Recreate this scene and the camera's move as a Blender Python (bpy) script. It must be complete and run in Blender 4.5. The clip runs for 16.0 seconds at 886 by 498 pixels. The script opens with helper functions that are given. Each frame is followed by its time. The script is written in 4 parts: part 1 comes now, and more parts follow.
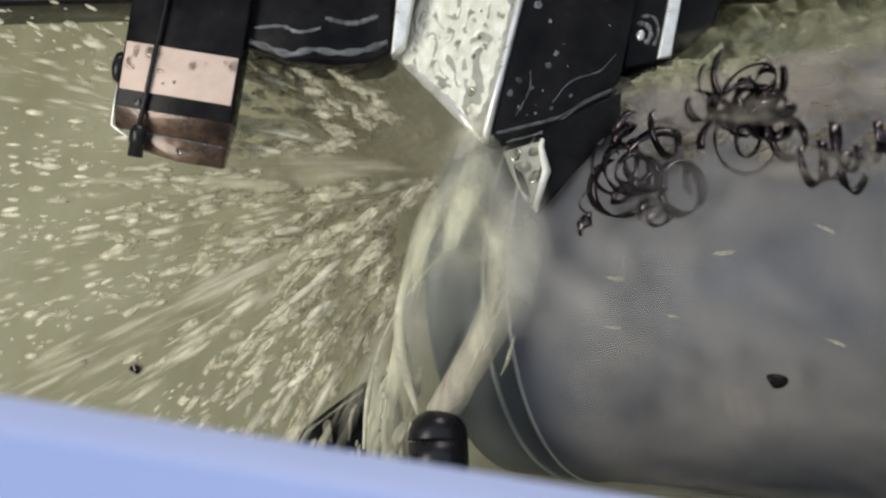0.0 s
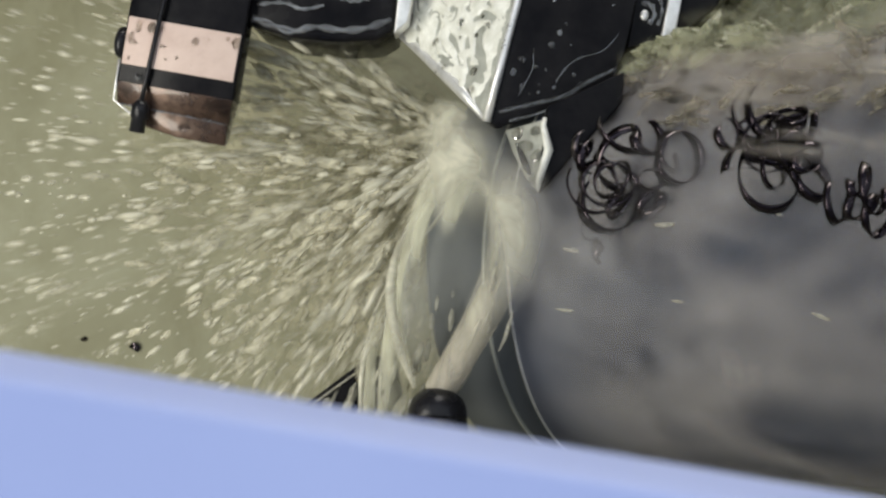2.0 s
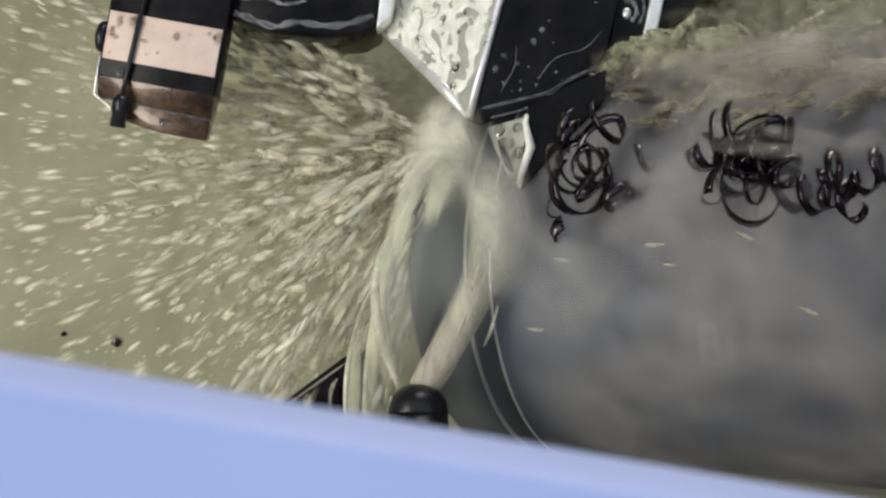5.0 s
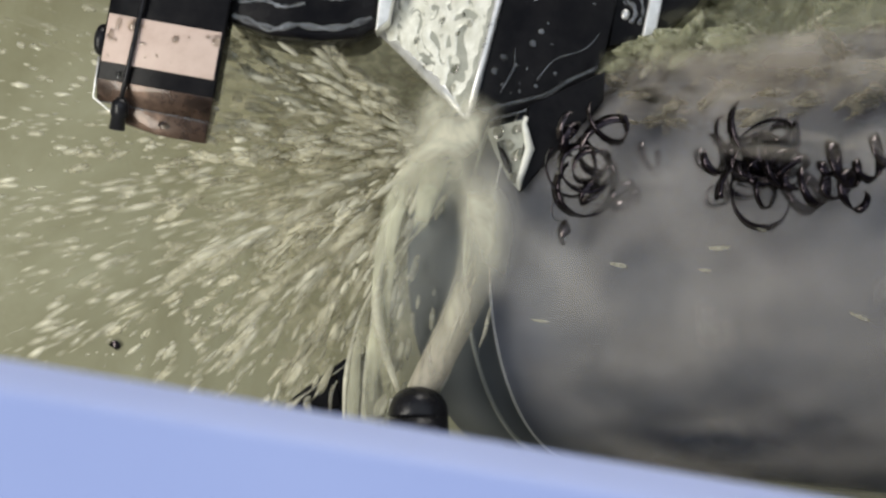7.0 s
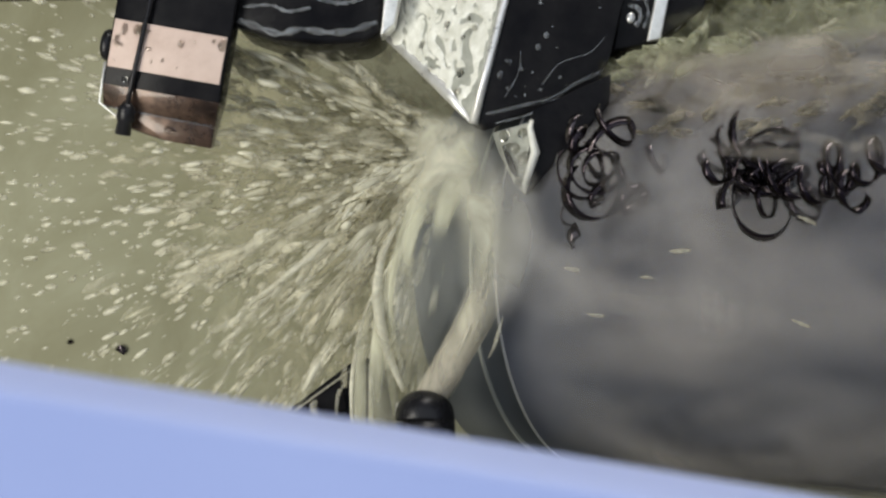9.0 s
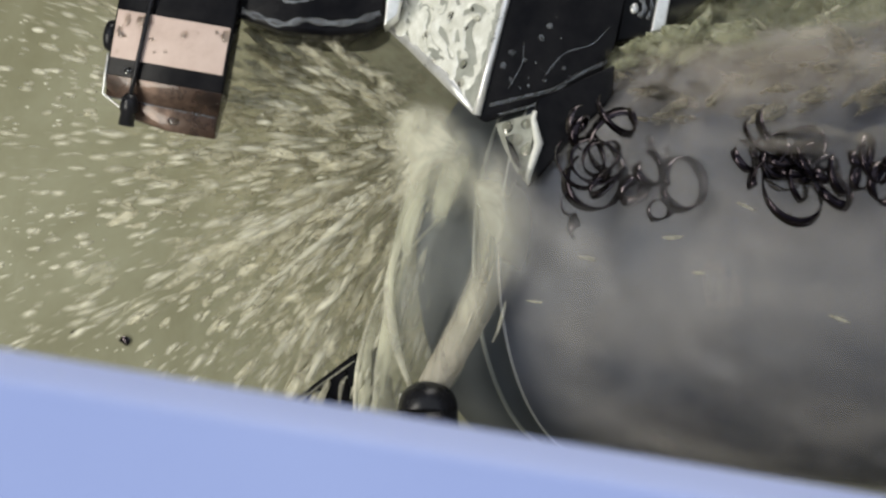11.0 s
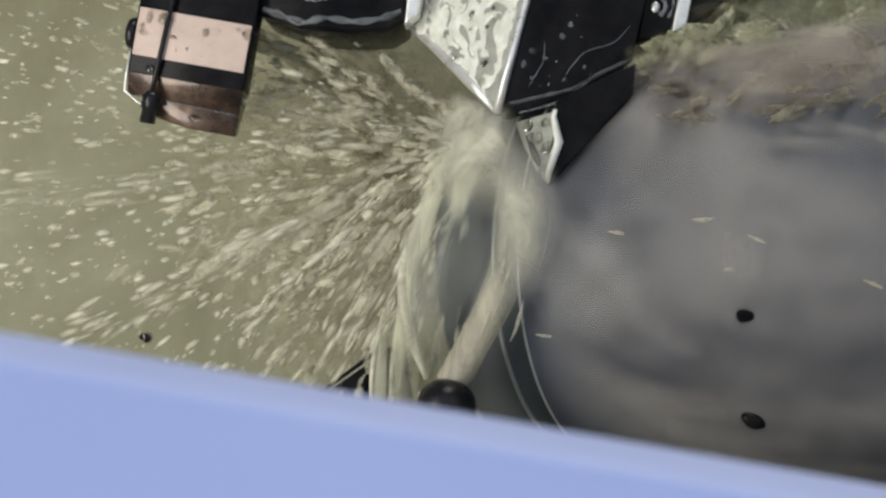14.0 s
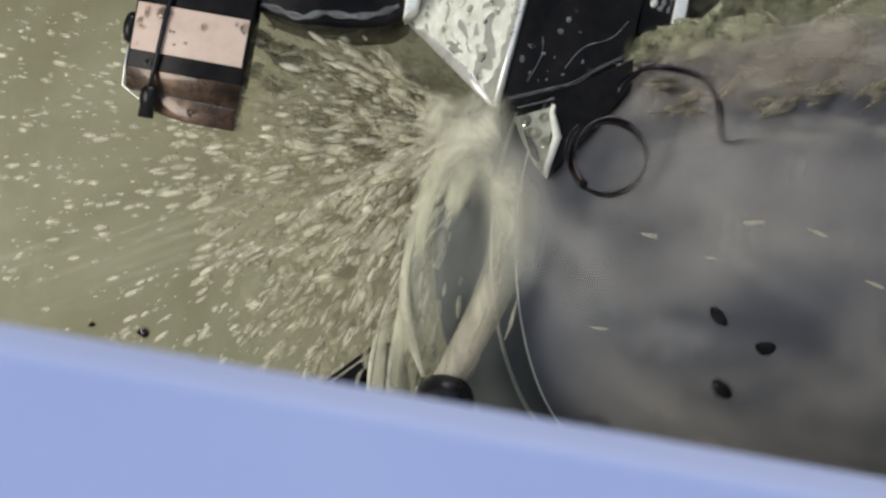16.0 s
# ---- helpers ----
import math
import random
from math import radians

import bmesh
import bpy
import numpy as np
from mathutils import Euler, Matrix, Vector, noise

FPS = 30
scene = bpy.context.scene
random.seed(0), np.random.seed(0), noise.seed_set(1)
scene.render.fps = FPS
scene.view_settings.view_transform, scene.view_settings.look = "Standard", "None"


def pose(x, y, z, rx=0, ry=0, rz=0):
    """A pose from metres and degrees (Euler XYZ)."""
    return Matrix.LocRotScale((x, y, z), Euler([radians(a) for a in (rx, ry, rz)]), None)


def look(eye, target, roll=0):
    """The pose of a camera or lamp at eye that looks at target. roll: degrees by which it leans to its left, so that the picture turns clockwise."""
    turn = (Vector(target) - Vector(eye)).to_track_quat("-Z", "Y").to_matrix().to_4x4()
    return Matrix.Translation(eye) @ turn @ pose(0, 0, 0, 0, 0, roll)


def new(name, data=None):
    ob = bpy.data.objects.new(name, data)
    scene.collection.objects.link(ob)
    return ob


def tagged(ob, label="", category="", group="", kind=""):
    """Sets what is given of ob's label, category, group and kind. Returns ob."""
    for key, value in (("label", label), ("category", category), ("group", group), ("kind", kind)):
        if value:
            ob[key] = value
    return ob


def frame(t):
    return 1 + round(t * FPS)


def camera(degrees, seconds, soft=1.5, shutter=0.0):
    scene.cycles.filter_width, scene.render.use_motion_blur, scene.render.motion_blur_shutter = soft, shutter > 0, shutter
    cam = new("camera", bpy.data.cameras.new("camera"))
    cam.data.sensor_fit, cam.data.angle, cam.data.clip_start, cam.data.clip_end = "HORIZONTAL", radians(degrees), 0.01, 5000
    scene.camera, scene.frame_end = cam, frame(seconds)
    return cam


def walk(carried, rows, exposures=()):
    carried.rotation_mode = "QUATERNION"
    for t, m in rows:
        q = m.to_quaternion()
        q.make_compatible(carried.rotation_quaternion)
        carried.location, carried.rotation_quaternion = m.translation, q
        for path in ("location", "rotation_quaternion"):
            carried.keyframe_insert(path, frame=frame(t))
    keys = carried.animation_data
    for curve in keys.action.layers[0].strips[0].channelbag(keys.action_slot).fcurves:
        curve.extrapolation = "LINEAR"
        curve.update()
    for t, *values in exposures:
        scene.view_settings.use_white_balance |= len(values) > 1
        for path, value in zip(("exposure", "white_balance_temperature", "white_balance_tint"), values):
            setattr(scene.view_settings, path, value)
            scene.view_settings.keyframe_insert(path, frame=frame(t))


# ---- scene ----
cam = camera(40.0, 16.0, soft=2.4, shutter=0.5)

# ---- the camera's way: seconds, height (mm), yaw, pitch, roll ----
rows = (
    (0, 1.23, 0.89, 0.68, -8.09),
    (0.5, 1.23, 0.95, 0.82, -8.35),
    (1, -0.11, 1.14, 0.57, -8.43),
    (1.5, -0.70, 1.04, -0.03, -8.66),
    (2, -0.59, 0.88, 0.06, -8.66),
    (2.5, -0.48, 0.42, 0.29, -8.86),
    (3, -0.54, 0.29, 0.36, -8.90),
    (3.5, -0.64, 0.18, 0.07, -9.04),
    (4, -0.32, 0.13, 0.01, -8.99),
    (6.5, -0.11, -0.06, -0.16, -8.80),
    (7, 0.00, 0.00, 0.00, -8.70),
    (7.5, -0.11, -0.09, 0.05, -8.74),
    (8, -0.11, 0.01, 0.11, -8.72),
    (8.5, -0.05, 0.11, 0.15, -8.68),
    (9, -0.11, 0.28, 0.16, -8.53),
    (11.5, -0.48, 0.51, -0.29, -8.61),
    (12, -0.80, 0.66, -0.12, -8.66),
    (12.5, -0.93, 0.83, -0.115, -8.85),
    (13, -0.95, 0.92, -0.18, -8.94),
    (13.5, -0.96, 1.04, -0.18, -8.95),
    (14, -1.09, 1.32, -0.29, -8.90),
    (14.5, -1.26, 1.49, -0.255, -9.02),
    (15, -1.20, 1.66, -0.255, -8.91),
    (15.5, -1.22, 1.47, -0.225, -8.87),
    (16, -1.42, 1.22, -0.44, -8.99),
)
walk(cam, [(t, pose(0, -0.26, h / 1000, 90 + p, r, y)) for t, h, y, p, r in rows],
     exposures=((0, 0.06), (9, 0.04), (12, -0.03), (14, -0.08), (16, -0.11)))
cam.data.dof.use_dof = True
cam.data.dof.focus_distance = 0.262
cam.data.dof.aperture_fstop = 40.0
scene.cycles.transparent_max_bounces = 48

# ---- light: workshop daylight behind the camera, one work lamp inside the machine, an added fill overhead ----
world = bpy.data.worlds.new("workshop")
scene.world = world
world.use_nodes = True
wn = world.node_tree.nodes
wn["Background"].inputs[0].default_value = (0.80, 0.88, 1.0, 1)
wn["Background"].inputs[1].default_value = 0.95

TILT = 8.7
MM = 0.001
CT, ST = math.cos(radians(TILT)), math.sin(radians(TILT))


def sp(u, w, y):
    """Machine metres from millimetres along a slanted line of sight: u across, w up, y deep."""
    return Vector(((u * CT - w * ST) * MM, y * MM, (u * ST + w * CT) * MM))


def area_lamp(name, eye, target, sx, sy, watts, colour):
    data = bpy.data.lights.new(name, "AREA")
    data.shape, data.size, data.size_y, data.energy, data.color = "RECTANGLE", sx, sy, watts, colour
    ob = new(name, data)
    ob.matrix_world = look(eye, target)
    return ob


area_lamp("work_lamp_light", (-0.165, -0.145, -0.055), (-0.02, 0.08, 0.025), 0.09, 0.20, 0.56, (1.0, 0.965, 0.87))
# unseen fill added overhead to brighten the inside; no real lamp there
area_lamp("overhead_fill_light", (0.08, -0.02, 0.40), (0.02, 0.06, 0.0), 0.40, 0.14, 1.25, (1.0, 0.96, 0.90))


# ---- materials ----
def material(name):
    m = bpy.data.materials.new(name)
    m.use_nodes = True
    nt = m.node_tree
    return m, nt, nt.nodes["Principled BSDF"]


def link(nt, a, b):
    nt.links.new(a, b)


def noise_node(nt, scale, detail=4.0, rough=0.6, distort=0.0, stretch=(1, 1, 1), rot=(0, 0, 0)):
    co = nt.nodes.new("ShaderNodeTexCoord")
    mp = nt.nodes.new("ShaderNodeMapping")
    mp.inputs["Scale"].default_value = stretch
    mp.inputs["Rotation"].default_value = rot
    n = nt.nodes.new("ShaderNodeTexNoise")
    n.inputs["Scale"].default_value = scale
    n.inputs["Detail"].default_value = detail
    n.inputs["Roughness"].default_value = rough
    n.inputs["Distortion"].default_value = distort
    link(nt, co.outputs["Object"], mp.inputs["Vector"])
    link(nt, mp.outputs["Vector"], n.inputs["Vector"])
    return n


def ramp(nt, src, stops):
    r = nt.nodes.new("ShaderNodeValToRGB")
    e = r.color_ramp.elements
    while len(e) < len(stops):
        e.new(0.5)
    for el, (p, c) in zip(e, stops):
        el.position = p
        el.color = (*c, 1) if len(c) == 3 else c
    link(nt, src, r.inputs[0])
    return r


def bump(nt, bs, src, strength, dist):
    b = nt.nodes.new("ShaderNodeBump")
    b.inputs["Strength"].default_value = strength
    b.inputs["Distance"].default_value = dist
    link(nt, src, b.inputs["Height"])
    link(nt, b.outputs[0], bs.inputs["Normal"])


def surface(name, stops, scale, rough=(0.3, 0.5), metal=0.0, bump_scale=0, bump_strength=0.3, bump_dist=0.0005,
            coat=0.0, stretch=(1, 1, 1), distort=0.0, rot=(0, 0, 0), ior=1.45, spec=0.5):
    m, nt, bs = material(name)
    n = noise_node(nt, scale, 6, 0.62, distort, stretch, rot)
    link(nt, ramp(nt, n.outputs[0], stops).outputs[0], bs.inputs["Base Color"])
    rr = ramp(nt, n.outputs[0], [(0.3, (rough[0],) * 3), (0.7, (rough[1],) * 3)])
    link(nt, rr.outputs[0], bs.inputs["Roughness"])
    bs.inputs["Metallic"].default_value = metal
    bs.inputs["Coat Weight"].default_value = coat
    bs.inputs["Coat Roughness"].default_value = 0.06
    bs.inputs["IOR"].default_value = ior
    bs.inputs["Specular IOR Level"].default_value = spec
    if bump_scale:
        bump(nt, bs, noise_node(nt, bump_scale, 3, 0.5, distort, stretch, rot).outputs[0], bump_strength, bump_dist)
    return m


M_WALL = surface("wet_painted_sheet", [(0.30, (0.24, 0.233, 0.140)), (0.50, (0.34, 0.338, 0.230)), (0.70, (0.445, 0.453, 0.340))],
                 14, (0.5, 0.75), 0, 55, 0.5, 0.002, 0.0, (1, 1, 0.6), 0.8, spec=0.25)
M_FROTH = surface("coolant_froth", [(0.34, (0.06, 0.066, 0.030)), (0.50, (0.22, 0.225, 0.12)), (0.68, (0.52, 0.52, 0.36))],
                  45, (0.2, 0.5), 0, 90, 0.8, 0.002, 0.3, (1, 1, 1.6), 1.5)
M_DARK = surface("oiled_black_steel", [(0.35, (0.003, 0.003, 0.004)), (0.7, (0.014, 0.0135, 0.014))], 90, (0.12, 0.32), 0.0,
                 70, 0.35, 0.0006, 0.0, spec=0.10)
M_STEEL = surface("dull_wet_steel", [(0.3, (0.28, 0.29, 0.25)), (0.6, (0.44, 0.45, 0.39))], 220, (0.25, 0.45), 0.2, 240, 0.5, 0.0006, 0.2)
M_MILK = surface("thick_milky_coolant_skin", [(0.3, (0.60, 0.60, 0.51)), (0.6, (0.80, 0.80, 0.72))], 260, (0.18, 0.32), 0.0, 300, 0.25, 0.0003, 0.2)
M_EDGE = surface("worn_steel_edge", [(0.3, (0.62, 0.62, 0.58)), (0.6, (0.85, 0.85, 0.82))], 300, (0.25, 0.45), 0.6, 300, 0.3, 0.0002)
M_SHAFT = surface("turned_steel_under_coolant", [(0.30, (0.048, 0.056, 0.075)), (0.5, (0.105, 0.112, 0.130)), (0.7, (0.20, 0.20, 0.205))],
                  26, (0.40, 0.6), 0.15, 0, 0.10, 0.0008, 0.0, (1, 1, 0.5), 1.2, spec=0.35)
M_STOCK = surface("stock_steel_under_coolant", [(0.3, (0.052, 0.060, 0.064)), (0.7, (0.165, 0.175, 0.172))], 40, (0.35, 0.6), 0.1,
                  60, 0.4, 0.001, 0.0, spec=0.2)
M_LABEL = surface("pinkish_bare_metal_face", [(0.25, (0.40, 0.30, 0.25)), (0.5, (0.52, 0.41, 0.355)), (0.75, (0.58, 0.47, 0.41))],
                  120, (0.5, 0.65), 0.0, 200, 0.15, 0.0002, 0.0, spec=0.25)
M_BROWN = surface("brown_oiled_metal", [(0.34, (0.016, 0.011, 0.008)), (0.55, (0.062, 0.037, 0.025)), (0.75, (0.19, 0.125, 0.09))],
                  110, (0.15, 0.4), 0.4, 120, 0.4, 0.0004, 0.5)
M_BLUE = surface("pale_blue_painted_steel", [(0.3, (0.41, 0.475, 0.765)), (0.7, (0.45, 0.515, 0.80))], 30, (0.5, 0.6), 0, 0)
M_GREY = surface("grey_machine_paint", [(0.3, (0.36, 0.37, 0.34)), (0.7, (0.46, 0.46, 0.42))], 12, (0.4, 0.55), 0, 90, 0.2, 0.0005)
M_PLASTIC = surface("black_hose_plastic", [(0.3, (0.006, 0.006, 0.007)), (0.7, (0.014, 0.014, 0.016))], 80, (0.22, 0.32), 0, 0, spec=0.3)
M_CHIP = surface("blued_steel_swarf", [(0.34, (0.012, 0.009, 0.011)), (0.54, (0.036, 0.029, 0.034)), (0.72, (0.20, 0.175, 0.175))],
                 150, (0.06, 0.22), 0.9, 260, 0.35, 0.0004)
M_FOAM = surface("greenish_cream_foam", [(0.36, (0.050, 0.056, 0.026)), (0.50, (0.24, 0.245, 0.145)), (0.68, (0.52, 0.52, 0.37))], 190, (0.25, 0.5), 0, 240, 0.8, 0.0010, 0.1,
                 (1, 1, 1.3), 1.4)


def coolant(name, colour, alpha_lo, alpha_hi, scale, stretch=(1, 1, 1), rough=0.25, trans=0.0, rot=(0, 0, 0), spec=0.5, relief=0.5, glow=0.0):
    m, nt, bs = material(name)
    n = noise_node(nt, scale, 5, 0.6, 0.8, stretch, rot)
    lo = tuple(c * 0.72 for c in colour)
    link(nt, ramp(nt, n.outputs[0], [(0.3, lo), (0.7, colour)]).outputs[0], bs.inputs["Base Color"])
    a = ramp(nt, n.outputs[0], [(0.34, (alpha_lo,) * 3), (0.66, (alpha_hi,) * 3)])
    link(nt, a.outputs[0], bs.inputs["Alpha"])
    bs.inputs["Roughness"].default_value = rough
    bs.inputs["Transmission Weight"].default_value = trans
    bs.inputs["IOR"].default_value = 1.33
    bump(nt, bs, n.outputs[0], relief, 0.001)
    bs.inputs["Specular IOR Level"].default_value = spec
    if glow:
        # milky liquid: part of the light comes through from behind
        lucent = nt.nodes.new("ShaderNodeBsdfTranslucent")
        lucent.inputs["Color"].default_value = (*colour, 1)
        clear = nt.nodes.new("ShaderNodeBsdfTransparent")
        body, whole = nt.nodes.new("ShaderNodeMixShader"), nt.nodes.new("ShaderNodeMixShader")
        body.inputs[0].default_value = glow
        nt.links.remove(bs.inputs["Alpha"].links[0])
        link(nt, bs.outputs[0], body.inputs[1])
        link(nt, lucent.outputs[0], body.inputs[2])
        link(nt, a.outputs[0], whole.inputs[0])
        link(nt, clear.outputs[0], whole.inputs[1])
        link(nt, body.outputs[0], whole.inputs[2])
        link(nt, whole.outputs[0], nt.nodes["Material Output"].inputs["Surface"])
    return m


M_SHEET = coolant("thin_coolant_sheet", (0.50, 0.50, 0.40), 0.03, 0.30, 90, (1, 1, 0.2), 0.45, spec=0.06)
M_DROP = coolant("coolant_drop", (0.80, 0.78, 0.63), 0.25, 0.86, 90, rough=0.3, spec=0.3, relief=0.06, glow=0.2)
M_GOB = coolant("torn_coolant_gob", (0.78, 0.75, 0.58), 0.12, 0.78, 210, rough=0.35, spec=0.25, relief=0.15, glow=0.2)
M_TATTER = coolant("torn_brownish_coolant", (0.44, 0.40, 0.30), 0.08, 0.80, 240, (0.5, 1, 1), rough=0.4, spec=0.15, relief=0.2, glow=0.3)
# near-black lumps: shade in the gaps of the torn coolant, put in as colour
M_GAP = coolant("dark_gap_shade", (0.06, 0.056, 0.040), 0.05, 0.85, 260, (0.5, 1, 1), rough=0.3, spec=0.3, relief=0.2)
M_BEAD = coolant("clear_coolant_bead", (0.93, 0.92, 0.86), 1.0, 1.0, 60, rough=0.04, trans=1.0)
M_RUN = coolant("milky_coolant_run", (0.32, 0.34, 0.36), 0.08, 0.50, 220, rough=0.2)
M_STRAND = coolant("coolant_strand", (0.64, 0.62, 0.50), 0.12, 0.50, 160, rough=0.3)


def cloud(name, colour, lo, hi, scale, stretch=(1, 1, 1), spread=(0.36, 0.64), distort=1.0, detail=6):
    """Liquid torn into mist: it thins out towards the rim of its mesh (attribute "thin")."""
    m, nt, bs = material(name)
    n = noise_node(nt, scale, detail, 0.58, distort, stretch)
    n.noise_dimensions = "4D"
    info = nt.nodes.new("ShaderNodeObjectInfo")
    mul = nt.nodes.new("ShaderNodeMath")
    mul.operation = "MULTIPLY"
    mul.inputs[1].default_value = 17.0
    link(nt, info.outputs["Random"], mul.inputs[0])
    link(nt, mul.outputs[0], n.inputs["W"])
    dark = tuple(c * 0.75 for c in colour)
    link(nt, ramp(nt, n.outputs[0], [(0.3, dark), (0.7, colour)]).outputs[0], bs.inputs["Base Color"])
    at = nt.nodes.new("ShaderNodeAttribute")
    at.attribute_name = "thin"
    a = ramp(nt, n.outputs[0], [(spread[0], (lo,) * 3), (spread[1], (hi,) * 3)])
    mix = nt.nodes.new("ShaderNodeMath")
    mix.operation = "MULTIPLY"
    link(nt, a.outputs[0], mix.inputs[0])
    link(nt, at.outputs["Fac"], mix.inputs[1])
    link(nt, mix.outputs[0], bs.inputs["Alpha"])
    bs.inputs["Roughness"].default_value = 0.5
    bs.inputs["Specular IOR Level"].default_value = 0.2
    return m


M_CLOUD = cloud("milky_coolant_cloud", (0.62, 0.60, 0.455), 0.22, 0.90, 85, (1, 1, 0.55), (0.34, 0.66), 1.2, 3)
M_LENS = cloud("glassy_grey_coolant_fan", (0.38, 0.39, 0.35), 0.07, 0.42, 70, (1, 1, 0.28), (0.36, 0.66), 0.7, 4)
M_MISTY = cloud("grey_cream_coolant_mist", (0.43, 0.42, 0.365), 0.40, 0.82, 60, (1, 1, 0.5), (0.36, 0.64), 1.0, 4)
M_RIBBON = cloud("pale_coolant_ribbon", (0.66, 0.65, 0.47), 0.16, 0.80, 150, (1, 1, 0.15), (0.36, 0.64), 0.5, 4)
M_CORE = cloud("milky_coolant_core", (0.60, 0.555, 0.445), 0.38, 0.92, 170, (1, 1, 0.22), (0.35, 0.65), 0.8, 4)
M_DRIFT = cloud("brownish_coolant_drift", (0.315, 0.275, 0.225), 0.16, 0.86, 34, (1, 1, 2.0), (0.36, 0.66), 1.8)
M_STREAK = cloud("streaked_brownish_mist", (0.42, 0.375, 0.30), 0.0, 0.66, 110, (0.22, 1, 1), (0.44, 0.62), 0.8, 4)
M_VEIL = cloud("grey_coolant_veil", (0.33, 0.32, 0.305), 0.02, 0.42, 50)
M_WISP = cloud("thin_coolant_wisp", (0.38, 0.365, 0.35), 0.02, 0.36, 40)
M_HAZE = cloud("olive_coolant_haze", (0.60, 0.57, 0.40), 0.0, 0.62, 260, (0.30, 1, 1), (0.46, 0.60), 0.5)
M_SMEAR = cloud("greenish_coolant_smear", (0.36, 0.355, 0.225), 0.05, 0.85, 85, (1, 1, 1.3), (0.42, 0.60), 1.8)
M_FILM = cloud("coolant_film_on_steel", (0.39, 0.37, 0.350), 0.03, 0.60, 26, (1, 1, 0.45), (0.42, 0.68), 2.2)
# dark bluish shade of the shaft, put into the colour of a shell
M_SHADE = cloud("dark_shade_film", (0.040, 0.050, 0.075), 0.0, 0.80, 16, (1, 1, 0.5), (0.42, 0.66), 1.6)


# ---- mesh helpers ----
def mesh_ob(name, bm, mat, smooth=True):
    me = bpy.data.meshes.new(name)
    bmesh.ops.recalc_face_normals(bm, faces=bm.faces)
    bm.to_mesh(me)
    bm.free()
    me.materials.append(mat)
    for p in me.polygons:
        p.use_smooth = smooth
    return new(name, me)


def part(name, bm, mat, parent, label="", smooth=True):
    ob = mesh_ob(name, bm, mat, smooth)
    ob.parent = parent
    if label:
        ob["label"] = label
    return ob


def thing(name, label, category, at=(0, 0, 0), group="", kind=""):
    ob = new(name)
    ob.empty_display_size = 0.01
    ob.location = at
    return tagged(ob, label, category, group, kind)


def hull(points, bevel=0.0, segments=2):
    bm = bmesh.new()
    for p in points:
        bm.verts.new(p)
    bmesh.ops.convex_hull(bm, input=bm.verts)
    junk = [v for v in bm.verts if not v.link_faces]
    bmesh.ops.delete(bm, geom=junk, context="VERTS")
    bmesh.ops.dissolve_limit(bm, angle_limit=radians(4), verts=bm.verts, edges=bm.edges)
    if bevel:
        bmesh.ops.bevel(bm, geom=list(bm.edges), offset=bevel, segments=segments, affect="EDGES", profile=0.6, clamp_overlap=True)
    return bm


def box(x0, x1, y0, y1, z0, z1, bevel=0.0):
    return hull([(x, y, z) for x in (x0, x1) for y in (y0, y1) for z in (z0, z1)], bevel)


def slab(outline, y0, y1, bevel=0.0):
    """A plate whose outline is given in slanted millimetres."""
    return hull([sp(u, w, y) for u, w in outline for y in (y0, y1)], bevel)


def tube(path, radii, sides=14, cap=True, wob=0.0, seed=0):
    """A round tube along a path of points, with a radius at each."""
    rng = random.Random(seed)
    bm = bmesh.new()
    rings = []
    for i, p in enumerate(path):
        a = path[max(i - 1, 0)]
        b = path[min(i + 1, len(path) - 1)]
        d = (Vector(b) - Vector(a)).normalized()
        x = d.cross(Vector((0.13, 1, 0.21))).normalized()
        y = d.cross(x)
        r = radii[i] if hasattr(radii, "__len__") else radii
        ring = []
        for k in range(sides):
            g = 2 * math.pi * k / sides
            rr = r * (1 + wob * (rng.random() - 0.5))
            ring.append(bm.verts.new(Vector(p) + x * math.cos(g) * rr + y * math.sin(g) * rr))
        rings.append(ring)
    for r0, r1 in zip(rings, rings[1:]):
        for k in range(sides):
            bm.faces.new((r0[k], r0[(k + 1) % sides], r1[(k + 1) % sides], r1[k]))
    if cap:
        bm.faces.new(rings[0][::-1])
        bm.faces.new(rings[-1])
    return bm


def smooth_path(points, n):
    """Catmull-Rom through a few points."""
    pts = [Vector(p) for p in points]
    pts = [2 * pts[0] - pts[1]] + pts + [2 * pts[-1] - pts[-2]]
    out = []
    m = len(pts) - 3
    for i in range(n):
        s = i / (n - 1) * m
        k = min(int(s), m - 1)
        f = s - k
        a, b, c, d = pts[k:k + 4]
        out.append(0.5 * (2 * b + (c - a) * f + (2 * a - 5 * b + 4 * c - d) * f * f + (3 * b - a - 3 * c + d) * f ** 3))
    return out


def lathe(profile, sides=160):
    """A turned solid round local Z from (radius, z) pairs."""
    bm = bmesh.new()
    rings = []
    for r, z in profile:
        rings.append([bm.verts.new((r * math.cos(2 * math.pi * k / sides), r * math.sin(2 * math.pi * k / sides), z)) for k in range(sides)])
    for a, b in zip(rings, rings[1:]):
        for k in range(sides):
            bm.faces.new((a[k], a[(k + 1) % sides], b[(k + 1) % sides], b[k]))
    bm.faces.new(rings[0][::-1])
    bm.faces.new(rings[-1])
    return bm


# ---- the enclosure ----
def setting(name, bm, mat, label, category):
    return tagged(mesh_ob(name, bm, mat, False), label, category, kind="structure")


